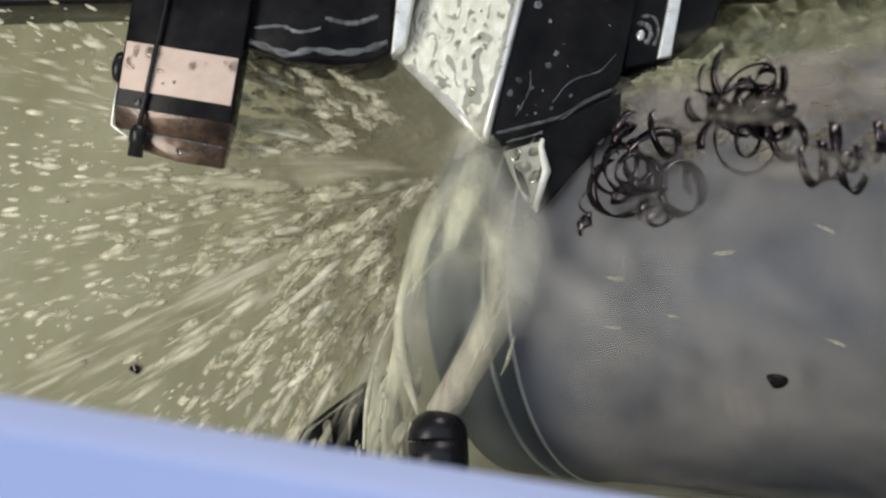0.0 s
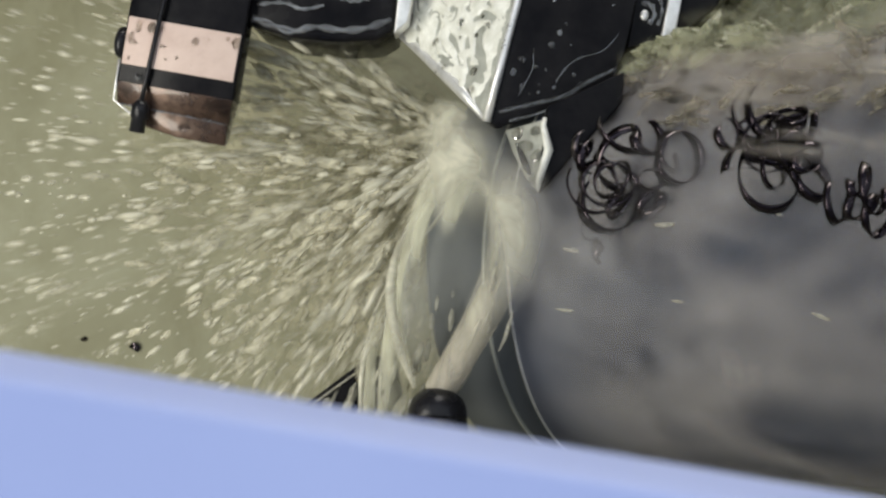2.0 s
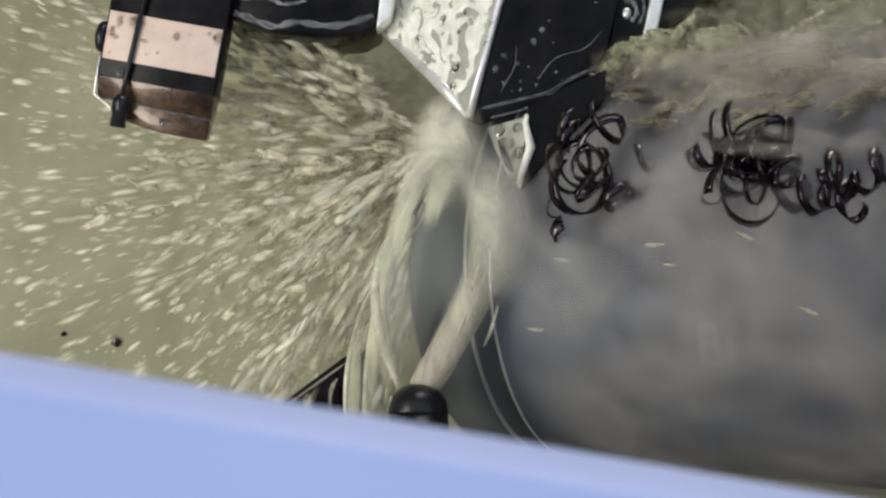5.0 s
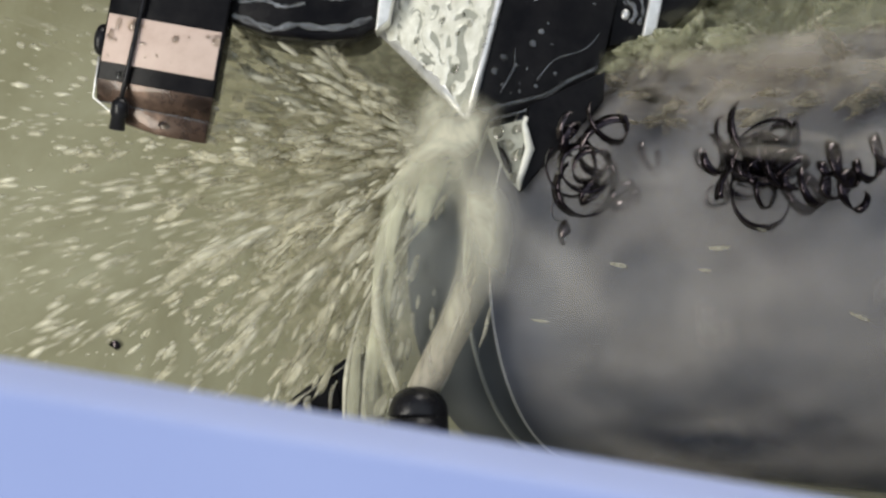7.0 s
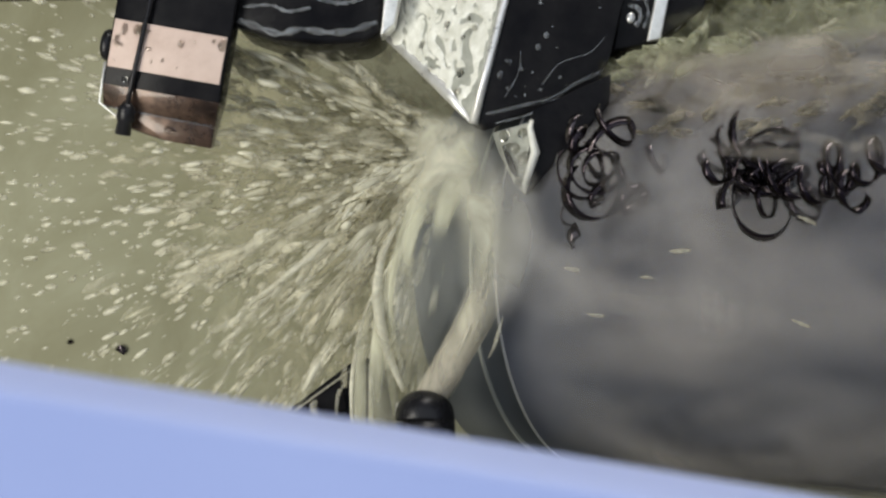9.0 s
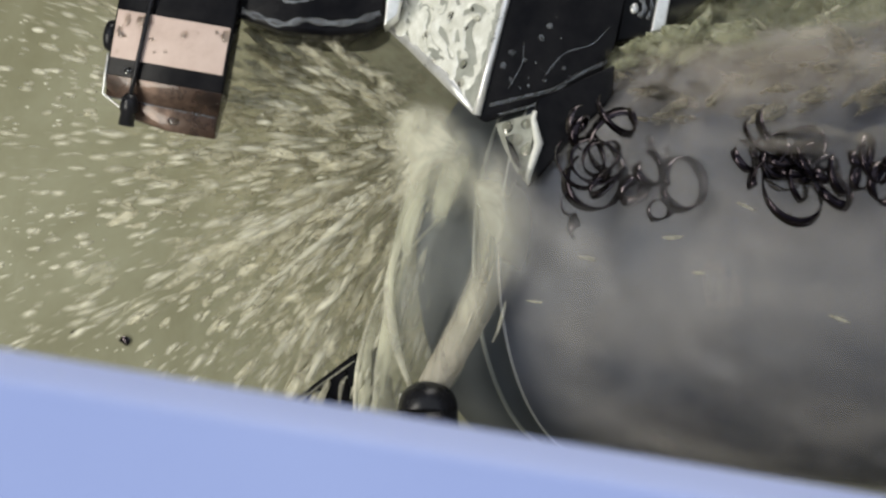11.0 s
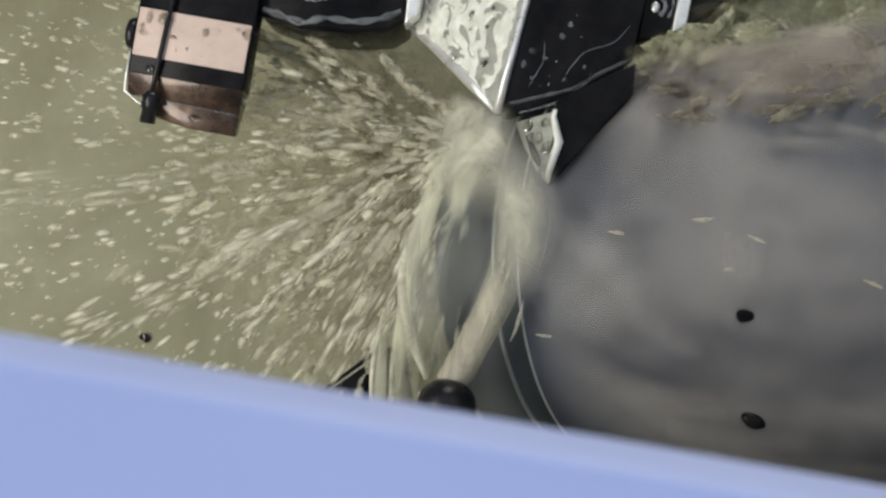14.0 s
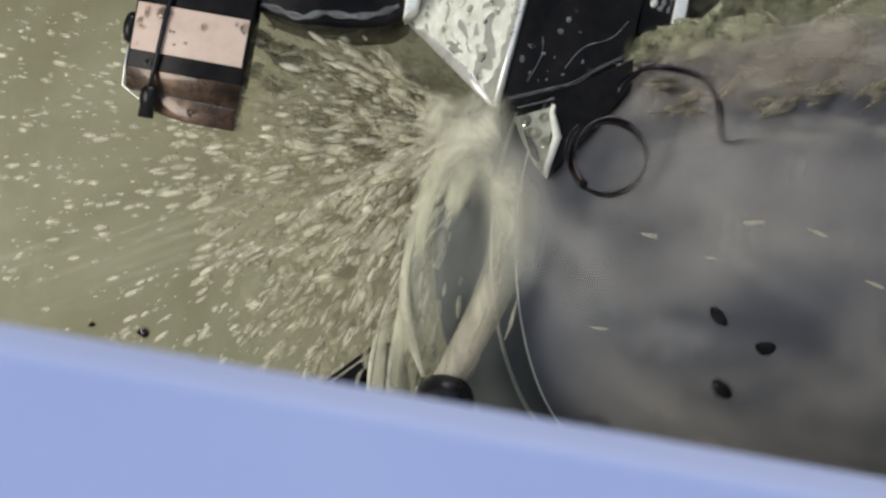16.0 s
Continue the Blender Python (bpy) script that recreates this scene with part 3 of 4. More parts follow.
JET_LINE = [sp(-4.4, -29.5, -8), sp(0.2, -21, -11), sp(5.2, -11, -15), sp(8.8, -1, -17), sp(9.4, 7, -15), sp(6.4, 17, -9), sp(4, 27, -2)]
jet = thing("coolant_jet", "milky coolant jet bursting up against the spinning work", "coolant")
core = part("core", stream(JET_LINE[:5], [0.0032, 0.0034, 0.0036, 0.0044, 0.0058], 40, 24, 0.04, 3), M_CORE, jet)
fade = core.data.attributes.new("thin", "FLOAT", "POINT")
fade.data.foreach_set("value", [max(0.0, min(1.0, 1.15 - 1.6 * (i // 24) / 39)) for i in range(40 * 24)])
mist("flow", patch(JET_LINE[:6], [0.0036, 0.0040, 0.0043, 0.0052, 0.0060, 0.0040], 0.25, 0.6), M_CLOUD, jet, "streaming milky coolant")
liquid("thread", strands(21, 22, JET_LINE[:4], [0.0024, 0.0032, 0.0036, 0.0034], 0.0004, 0.22), M_STRAND, jet, "streaming milky threads")
mist("fan", patch([sp(-8.0, -31, -3), sp(-8.2, -21, -6), sp(-6.5, -9, -9), sp(-2.0, 4, -11), sp(2.5, 15, -9), sp(5.4, 26.5, -3)],
     [0.0016, 0.0046, 0.0074, 0.0096, 0.0088, 0.0030], 0.3, 0.22, 48, 24), M_LENS, jet, "clear grey fan of coolant")
for k, (pts, wid) in enumerate((([(-8.6, -29, -6), (-11.6, -20, -8), (-13.0, -9, -10), (-11.0, 2, -12), (-6.5, 13, -11), (1.5, 24, -5)], [0.0004, 0.0006, 0.0008, 0.0016, 0.0030, 0.0024]),
                                ([(-3.6, 2, -14), (-2.0, 10, -13), (1.0, 18, -9), (4.8, 26, -3)], [0.0010, 0.0030, 0.0042, 0.0026]),
                                ([(-10.0, -6, -11), (-9.0, 4, -13), (-5.4, 12, -12)], [0.0008, 0.0020, 0.0010]))):
    mist("rim", patch([sp(*p) for p in pts], wid, 0.2, 0.6, 40, 12), M_RIBBON, jet, "bright cream rim of the fan")
mist("fan", patch([sp(7.5, -14, -19), sp(10.5, -5, -21), sp(11.5, 5, -20), sp(10.5, 15, -15), sp(7.6, 25, -6)], [0.0026, 0.0050, 0.0078, 0.0068, 0.0026], 0.3, 0.75, 40, 20), M_MISTY, jet, "clear grey fan of coolant")
splash = thing("coolant_splash", "cloudy coolant splash where the jet hits the tool tip", "coolant")
CLOUD_LINE = [sp(-4, -20, -14), sp(-2, -8, -17), sp(-1, 4, -18), sp(0, 15, -14), sp(2.5, 26, -5), sp(4, 31, 0)]
BURSTS = [mist("burst", patch(CLOUD_LINE[2:], [0.006, 0.0105, 0.0075, 0.003], 0.3, 0.8), M_CLOUD, splash, "cloudy coolant burst"),
    mist("burst", patch([p + Vector((-0.001, 0.005, 0.003)) for p in CLOUD_LINE[2:]], [0.006, 0.011, 0.009, 0.005], 0.3, 0.8), M_CLOUD, splash, "cloudy coolant burst")]
mist("veil", patch([sp(8, 2, -20), sp(15, -2, -25), sp(24, -4, -30), sp(38, -6, -37)], [0.010, 0.012, 0.014, 0.010], 0.2, 0.9), M_VEIL, splash, "thin grey mist over the shaft")
mist("veil", patch([sp(22, 8, -20), sp(34, 9, -26), sp(48, 12, -34), sp(68, 8, -44)], [0.006, 0.012, 0.014, 0.012], 0.2, 0.9), M_WISP, splash, "thin grey mist over the shaft")
for k in range(15):
    ang = (142, 160, 176, 192, 208, 224, 240, 256, 170, 200, 230, 150, 185, 215, 245)[k]
    ln, wd, y = ((40 + 9 * (k % 3), 0.0105, 22) if k < 8 else (88 + 14 * (k % 3), 0.029, 46))
    band = mist("haze", patch([Vector((ln * f, y * f, 0)) * MM for f in (0.05, 0.35, 0.7, 1.0)], [wd * 0.25, wd * 0.7, wd, wd * 0.9], 0.15, 0.8), M_HAZE, splash, "haze of fine coolant spray")
    band.matrix_local = Matrix.Translation(sp(4.6, 29, 44 + k * 0.7)) @ Matrix.Rotation(-radians(ang + TILT), 4, "Y")
foam = thing("coolant_foam", "pale greenish coolant foam beside the tool holder", "coolant")
rng = random.Random(31)
LUMP = bmesh.new()
bmesh.ops.create_icosphere(LUMP, subdivisions=3, radius=1)
LUMP_V = [v.co.copy() for v in LUMP.verts]
LUMP_F = [tuple(v.index for v in f.verts) for f in LUMP.faces]
LUMP.free()


def gob_mesh(items, mat, wild=0.55, freq=1.7):
    """Ragged lumps of liquid, one for each (place, turn, three half sizes, seed)."""
    verts, faces = [], []
    for at_, turn_, size_, seed_ in items:
        n0 = len(verts)
        off_ = Vector((seed_ * 3.17, seed_ * 1.3, 0))
        for v in LUMP_V:
            q = v * (1 + 0.35 * noise.noise(v * 3.9 + off_)) + Vector(noise.noise_vector(v * freq + off_)) * wild
            verts.append(at_ + turn_ @ Vector((q.x * size_[0], q.y * size_[1], q.z * size_[2])))
        faces += [tuple(n0 + i for i in f) for f in LUMP_F]
    me = bpy.data.meshes.new("gob")
    me.from_pydata(verts, [], faces)
    me.materials.append(mat)
    for p in me.polygons:
        p.use_smooth = True
    return me


for k in range(46):
    u = 33 + 34 * rng.random() ** 1.4
    w = 36.2 + (u - 33) * 0.12 + rng.uniform(0, 7.5) * (1.0 if u < 52 else 0.7)
    ln = rng.uniform(0.0012, 0.0040)
    turn = Matrix.Rotation(-radians(TILT + rng.uniform(-25, 55)), 3, "Y") @ Matrix.Rotation(rng.uniform(0, 6), 3, "X")
    lump = new("foam_lump", gob_mesh([(Vector(), turn, (ln, ln * rng.uniform(0.35, 0.7), ln * rng.uniform(0.3, 0.6)), 400 + k)], M_FOAM))
    lump.parent = foam
    lump.location = sp(u, w, 7 - (u - 33) * 0.5 + rng.uniform(-5, 3))
mist("smear", patch([sp(30, 37, 2), sp(42, 39, -6), sp(56, 39, -15), sp(76, 38, -28)], [0.004, 0.006, 0.007, 0.007], 0.1, 0.9), M_SMEAR, foam, "greenish smear of coolant")
mist("smear", patch([sp(50, 50, 30), sp(70, 52, 30), sp(95, 54, 30), sp(125, 56, 30)], [0.007, 0.012, 0.014, 0.014], 0.1, 0.9), M_SMEAR, foam, "greenish smear of coolant")
mist("smear", patch([sp(34, 50, 60), sp(58, 56, 60), sp(90, 60, 60), sp(135, 62, 60)], [0.010, 0.016, 0.018, 0.018], 0.1, 0.9), M_SMEAR, foam, "greenish smear of coolant")
def tatters(seed, count, u0, u1, w0, w1, size):
    """Torn tongues of liquid driven along the upper side of the shaft, and the dark lumps for shaded gaps among them.
    """
    g = random.Random(seed)
    items = []
    for k in range(count):
        f = g.random() ** 1.2
        u = u0 + (u1 - u0) * f
        w = g.uniform(w0, w1) + 4 * f
        ln = g.uniform(0.4, 1.0) * size * (1 + 0.8 * f)
        turn = Matrix.Rotation(-radians(TILT + g.gauss(16, 22)), 3, "Y") @ Matrix.Rotation(0.5, 3, "Z") @ Matrix.Rotation(g.uniform(0, 6), 3, "X")
        rise = max(0.0, 46 ** 2 - min(45.5, abs(w + 3)) ** 2) ** 0.5
        items.append((sp(u, w, 33 - (u - 34) * 0.65 - rise / 0.84 - g.uniform(1, 5)), turn, (ln, ln * g.uniform(0.10, 0.24), ln * g.uniform(0.08, 0.2)), seed + k))
    return items


# the M_GAP set is no liquid: dark lumps painted as shaded gaps
for seed, count, area, size, mat_, words in ((2100, 70, (36, 100, 23, 40), 0.0058, M_TATTER, "torn brownish tongues of coolant"), (2200, 48, (35, 100, 28, 42), 0.0042, M_GAP, "dark lumps for the shade between tongues of torn coolant"),
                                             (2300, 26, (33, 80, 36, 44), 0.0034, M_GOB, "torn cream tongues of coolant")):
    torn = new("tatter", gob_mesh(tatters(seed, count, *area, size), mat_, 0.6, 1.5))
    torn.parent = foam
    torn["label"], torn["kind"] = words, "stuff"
# wisps drifting over the shaft
WISPS = []
for k in range(5):
    g = random.Random(90 + k)
    u, w = g.uniform(24, 70), g.uniform(-26, 26)
    dep = 34 - (u - 30) * 0.577 - math.sqrt(max(0, 45 ** 2 - (w + 3.3) ** 2)) * 1.0 - 9
    ln, sl = g.uniform(14, 26), g.uniform(-0.55, 0.05)
    wisp = mist("coolant_wisp", patch([sp(ln * f, ln * f * sl + 1.5 * math.sin(5 * f + k), -ln * f * 0.6) for f in (-0.5, -0.2, 0.2, 0.5)], [0.0012, 0.0036, 0.0042, 0.0012], 0.2, 0.95), M_WISP, None, "grey wisp of coolant over the shaft")
    tagged(wisp, "", "coolant", "wisps over the shaft")
    WISPS.append((wisp, u, w, dep))
mist("burst", patch([sp(9, -10, -22), sp(8.5, 0, -24), sp(8, 9, -22), sp(6.5, 18, -16)], [0.004, 0.0055, 0.0055, 0.004], 0.2, 0.9), M_CLOUD, splash, "cloudy coolant burst")
haze = thing("coolant_haze", "brownish coolant mist hanging behind the shaft", "coolant")
mist("drift", patch([sp(30, 30, -10), sp(46, 31, -20), sp(66, 31, -32), sp(96, 30, -48)], [0.008, 0.012, 0.013, 0.013], 0.15, 0.95), M_DRIFT, haze)
mist("drift", patch([sp(40, 42, -4), sp(60, 44, -12), sp(80, 45, -20), sp(110, 45, -30)], [0.006, 0.010, 0.012, 0.013], 0.1, 0.95), M_SMEAR, haze, "olive smear of coolant")
mist("drift", patch([sp(26, 10, -40), sp(40, 12, -44), sp(56, 12, -50), sp(78, 10, -56)], [0.008, 0.012, 0.013, 0.012], 0.15, 0.95), M_WISP, haze)
mist("drift", patch([sp(36, 42, 30), sp(60, 46, 34), sp(90, 50, 38), sp(125, 52, 40)], [0.006, 0.010, 0.013, 0.014], 0.1, 0.9), M_SMEAR, haze, "greenish smear of coolant")
mist("drift", patch([sp(40, 38, 8), sp(58, 40, 4), sp(80, 43, -4), sp(110, 44, -14)], [0.004, 0.006, 0.008, 0.009], 0.1, 0.9), M_SMEAR, haze, "olive smear of coolant")

for k, (w0, slope, dep) in enumerate(((24, 0.10, -44), (34, 0.16, -26), (38, -0.04, -16), (28, 0.02, -50), (20, -0.12, -56))):
    mist("drift", patch([sp(34 + 20 * f, w0 + slope * 20 * f + 1.5 * math.sin(2 * f + k), dep - 9 * f) for f in (0, 1, 2, 3.2)], [0.0015, 0.0035, 0.0050, 0.0060], 0.1, 0.95), M_STREAK, haze, "streaks of brownish mist")
sheet = thing("coolant_sheet", "thin curved sheet of coolant flung off the work", "coolant")
for pts, rad in (([(-21.5, -38, 2), (-20.8, -26, 1), (-17.5, -13, 0), (-11, -2, -2), (-4, 6, -4), (2, 14, -3)], [0.0004, 0.0006, 0.0004, 0.0003, 0.0004, 0.0006]),
                 ([(-9.5, -29, -6), (-12.6, -20, -7), (-14.0, -10, -7), (-12.6, -1, -8), (-8, 8, -7)], [0.0005, 0.0010, 0.0013, 0.0008, 0.0004]),
                 ([(-17.5, -36, 0), (-16.5, -24, -1), (-15, -12, -2)], [0.0003, 0.0005, 0.0003])):
    part("rim", stream([sp(*p) for p in pts], rad, 30, 8, 0.1, 2), M_DROP, sheet, "bright rim of the sheet")
bm = bmesh.new()
a = smooth_path([sp(-21.5, -40, 2), sp(-20.8, -26, 1), sp(-17.5, -13, 0), sp(-11, -2, -2), sp(-4, 6, -4), sp(2, 14, -3)], 30)
b = smooth_path([sp(-9.0, -40, -4), sp(-11.5, -26, -6), sp(-12.5, -12, -8), sp(-8, 0, -9), sp(-2, 8, -8), sp(3, 14, -6)], 30)
grid = [[bm.verts.new(p.lerp(q, f / 8) + Vector((0, -0.0025 * math.sin(math.pi * f / 8), 0))) for f in range(9)] for p, q in zip(a, b)]
for r0, r1 in zip(grid, grid[1:]):
    for f in range(8):
        bm.faces.new((r0[f], r0[f + 1], r1[f + 1], r1[f]))
bmesh.ops.solidify(bm, geom=list(bm.faces), thickness=0.0005)
part("film", bm, M_SHEET, sheet)


mist("broad_film", patch([sp(-14.2, -42, -2), sp(-14.0, -31, -3), sp(-13.6, -20, -5), sp(-12.6, -10, -7), sp(-10, 0, -8)], [0.0036, 0.0034, 0.0027, 0.0015, 0.0005], 0.2, 0.14), M_RIBBON, sheet, "broad pale ribbon of coolant")
mist("broad_film", patch([sp(-19.6, -42, 1), sp(-19.3, -31, 0), sp(-18.3, -21, -1), sp(-16, -12, -2)], [0.0014, 0.0014, 0.0010, 0.0004], 0.2, 0.2), M_RIBBON, sheet, "narrow pale ribbon of coolant")
# froth running behind the shaft
def froth_mesh():
    rng_ = random.Random(77)
    bm_ = bmesh.new()
    for _ in range(150):
        u, w = rng_.uniform(38, 150), rng_.uniform(44, 92)
        r = rng_.uniform(0.0020, 0.0062) * (1.3 if u < 80 else 0.9)
        turn = Euler((rng_.uniform(0, 6), rng_.uniform(0, 6), rng_.uniform(0, 6))).to_matrix().to_4x4()
        got = bmesh.ops.create_icosphere(bm_, subdivisions=2, radius=1, matrix=Matrix.Translation(sp(u, w, rng_.uniform(82, 112))) @ turn @ Matrix.Diagonal((r * rng_.uniform(1, 2.4), r, r * 0.7, 1)))
        for v in got["verts"]:
            v.co += Vector(noise.noise_vector(v.co * 260)) * 0.0022
    return bm_


froth = tagged(mesh_ob("coolant_froth", froth_mesh(), M_FROTH), "greenish froth of coolant on the back wall", "coolant", kind="stuff")

# ---- the spray: fans of drops thrown off the work ----
SPRAY_AT = sp(2, 24, 0)


def spray_fan(a0, a1, seed, count):
    """Long drops thrown out between two angles (degrees) of the slanted view."""
    rng = random.Random(seed)
    bm = bmesh.new()
    for _ in range(count):
        ang = radians(rng.uniform(a0, a1))
        dist = 9 + 116 * rng.random() ** 1.2
        deep = rng.uniform(22 if a0 < 200 else -8, 50) if dist < 40 else rng.uniform(15, 66)
        d = sp(math.cos(ang), math.sin(ang), (deep - 10) / 130).normalized()
        at = sp(math.cos(ang) * dist * (1 + deep / 300), math.sin(ang) * dist * (1 + deep / 300), deep)
        big = rng.random()
        r = (0.00026 + 0.00085 * big ** 2.6) * (1 + deep / 400) * (1.12 - dist / 330)
        ln = r * rng.uniform(1.3, 4.8 if dist < 70 else 3.2)
        turn = d.to_track_quat("X", "Z").to_matrix().to_4x4() @ Euler((rng.uniform(0, 6), rng.gauss(0, 0.12), rng.gauss(0, 0.12))).to_matrix().to_4x4()
        bmesh.ops.create_icosphere(bm, subdivisions=1, radius=1, matrix=Matrix.Translation(at) @ turn @ Matrix.Diagonal((ln, r, r * 0.8, 1)))
    return bm


FANS = []
for i in range(20):
    a0 = 138 + i * 6.3
    fan = mesh_ob("coolant_spray", spray_fan(a0, a0 + 9, 40 + i, 180), M_DROP)
    fan.location = SPRAY_AT
    tagged(fan, "cream coolant drops flying off the work", "coolant spray", "fans of spray", "stuff")
    mid = radians(a0 + 4.5)
    FANS.append((fan, sp(math.cos(mid), math.sin(mid), 0).normalized(), i))


GOBS = []
for i in range(12):
    g = random.Random(900 + i)
    a0 = 140 + i * 8.6
    items = []
    for k in range(44):
        dist = 7 + 66 * g.random() ** 1.6
        ang = radians(max(a0 + g.uniform(-3, 12), 140 if dist < 30 else 155))
        deep = g.uniform(22, 48) if ang < 3.6 else g.uniform(2, 40)
        d = sp(math.cos(ang), math.sin(ang), (deep - 10) / 130).normalized()
        at = sp(math.cos(ang) * dist, math.sin(ang) * dist, deep)
        r = g.uniform(0.00035, 0.00125) * (1.1 if dist < 45 else 0.8)
        ln = r * g.uniform(1.5, 4.6)
        turn = d.to_track_quat("X", "Z").to_matrix() @ Euler((g.uniform(0, 6), g.gauss(0, 0.22), g.gauss(0, 0.22))).to_matrix()
        items.append((at, turn, (ln, r, r * 0.8), i * 40 + k))
    gob = new("coolant_gob", gob_mesh(items, M_GOB, 0.75, 1.4))
    gob.location = SPRAY_AT
    tagged(gob, "torn cream gobs of coolant thrown off the work", "coolant spray", "fans of spray", "stuff")
    mid = radians(a0 + 4.5)
    FANS.append((gob, sp(math.cos(mid), math.sin(mid), 0).normalized(), 20 + i))
# stray pale drops crossing in front of the shaft
STRAYS = []
for i in range(6):
    g = random.Random(1300 + i)
    r = g.uniform(0.00022, 0.00042)
    stray = new("coolant_drop", gob_mesh([(Vector(), Matrix.Rotation(-radians(TILT - g.uniform(-4, 28)), 3, "Y"), (r * g.uniform(3, 7), r, r), i)], M_GOB, 0.3))
    tagged(stray, "pale stretched drop of coolant flying past the shaft", "coolant spray", "stray drops")
    STRAYS.append((stray, g.uniform(24, 84), g.uniform(-30, 8), g.uniform(0, 6)))


# ---- swarf ----
def curl(seed, turns, radius, pitch, axis, width=0.0016, wild=0.25, steps=26):
    """A coiled ribbon of swarf that starts at its own origin and runs along axis."""
    rng = random.Random(seed)
    bm = bmesh.new()
    n = int(turns * steps)
    ax = Vector(axis).normalized()
    x = ax.cross(Vector((0.2, 0.9, 0.3))).normalized()
    y = ax.cross(x)
    ph = [rng.uniform(0, 6.28) for _ in range(6)]
    rows_ = []
    for i in range(n + 1):
        g = 2 * math.pi * i / steps
        s = i / n
        r = radius * (1 + wild * math.sin(3.1 * s * turns + ph[0]) + wild * 0.6 * math.sin(7.7 * s * turns + ph[1]))
        c = ax * (pitch * turns * s) + x * (radius * wild * 2 * math.sin(2.3 * s * turns + ph[2])) + y * (radius * wild * 2 * math.sin(1.7 * s * turns + ph[3]))
        o = x * math.cos(g) + y * math.sin(g)
        p = c + o * r - x * radius
        w = ax * width * 0.5 + o * width * 0.28 * math.sin(g * 1.3 + ph[4])
        t = o * width * 0.10
        rows_.append([bm.verts.new(p + v) for v in (w + t, w - t, -w - t, -w + t)])
    for a_, b_ in zip(rows_, rows_[1:]):
        for k in range(4):
            bm.faces.new((a_[k], a_[(k + 1) % 4], b_[(k + 1) % 4], b_[k]))
    bm.faces.new(rows_[0])
    bm.faces.new(rows_[-1][::-1])
    return bm


def chip(label, pieces):
    ob = thing("swarf_curl", label, "swarf", group="steel swarf")
    for at, args in pieces:
        piece = part("ribbon", curl(*args), M_CHIP, ob)
        side = Vector(args[4]).normalized().cross(Vector((0.2, 0.9, 0.3))).normalized()
        piece.location = Vector(at) + side * args[2]
    return ob


def dv(u, w, y=0):
    return sp(u, w, y)


FACE = dv(0.15, 0.1, -1)
CHIP_NEAR = chip("dark coiled steel swarf hanging at the insert", [
    (dv(0, -1), (1, 1.6, 0.0056, 0.0010, FACE, 0.0019, 0.13)),
    (dv(0.8, 0.4), (2, 1.1, 0.0034, 0.0018, dv(0.5, -0.4, -0.8), 0.0016, 0.2)),
    (dv(2.5, 5), (3, 0.6, 0.0052, 0.0020, dv(0.2, -0.5, -0.8), 0.0016, 0.1)),
    (dv(-4, 1.5), (6, 0.9, 0.0050, 0.0022, dv(0.5, 0.2, -0.8), 0.0014, 0.15)),
    (dv(7.5, -4.5), (7, 1.3, 0.0028, 0.0020, dv(0.4, -0.7, -0.5), 0.0017, 0.2)),
    (dv(-5.5, -8.5), (9, 0.6, 0.0024, 0.0010, dv(0.3, -0.3, -0.9), 0.0012, 0.15)),
    (dv(-4.2, -12), (10, 0.5, 0.0015, 0.0010, dv(0.6, -0.6, -0.5), 0.0026, 0.1)),
    (dv(-5, 7), (8, 1.6, 0.0026, 0.0014, dv(0.8, -0.3, -0.5), 0.0016, 0.25)),
    (dv(4, 9), (4, 0.8, 0.0036, 0.0020, dv(0.6, 0.5, -0.6), 0.0016, 0.2)),
    (dv(11, 4), (12, 0.7, 0.0030, 0.0022, dv(0.8, 0.3, -0.5), 0.0014, 0.2)),
    (dv(1.5, -2.5), (5, 0.8, 0.0040, 0.0016, dv(0.6, -0.6, -0.5), 0.0016, 0.25))])
CHIP_MID = chip("dense tangle of purplish dark steel swarf", [
    (dv(0, 0), (11, 3.0, 0.0040, 0.0012, dv(0.7, 0.3, -0.5), 0.0011, 0.22)),
    (dv(2, 1), (12, 2.6, 0.0034, 0.0016, dv(0.4, -0.8, -0.5), 0.0011, 0.26)),
    (dv(-1, -4), (13, 1.2, 0.0058, 0.0014, FACE, 0.0016, 0.14)),
    (dv(1, -2), (15, 2.4, 0.0032, 0.0014, dv(0.8, 0.1, -0.6), 0.0012, 0.3)),
    (dv(2, 3), (16, 2.2, 0.0028, 0.0014, dv(-0.5, 0.7, -0.6), 0.0011, 0.35)),
    (dv(-3, 1), (17, 2.0, 0.0034, 0.0012, dv(0.3, -0.5, -0.8), 0.0011, 0.3)),
    (dv(1, 6.5), (18, 0.7, 0.0055, 0.0020, dv(0.3, 0.2, -0.9), 0.0013, 0.1)),
    (dv(-9, 1), (19, 1.0, 0.0024, 0.0020, dv(0.6, 0.2, -0.7), 0.0013, 0.2)),
    (dv(-2, -1), (51, 2.4, 0.0026, 0.0010, dv(0.2, 0.6, -0.7), 0.0012, 0.3)),
    (dv(3, -1), (52, 2.2, 0.0030, 0.0010, dv(-0.3, 0.2, -0.9), 0.0012, 0.3)),
    (dv(0, 2), (53, 1.8, 0.0042, 0.0012, dv(0.1, -0.2, -0.9), 0.0013, 0.2)),
    (dv(-4, 5), (54, 0.5, 0.0048, 0.0012, dv(0.4, 0.3, -0.8), 0.0013, 0.1)),
    (dv(6, -3), (14, 1.6, 0.0032, 0.0018, dv(0.4, 0.4, -0.8), 0.0015, 0.25))])
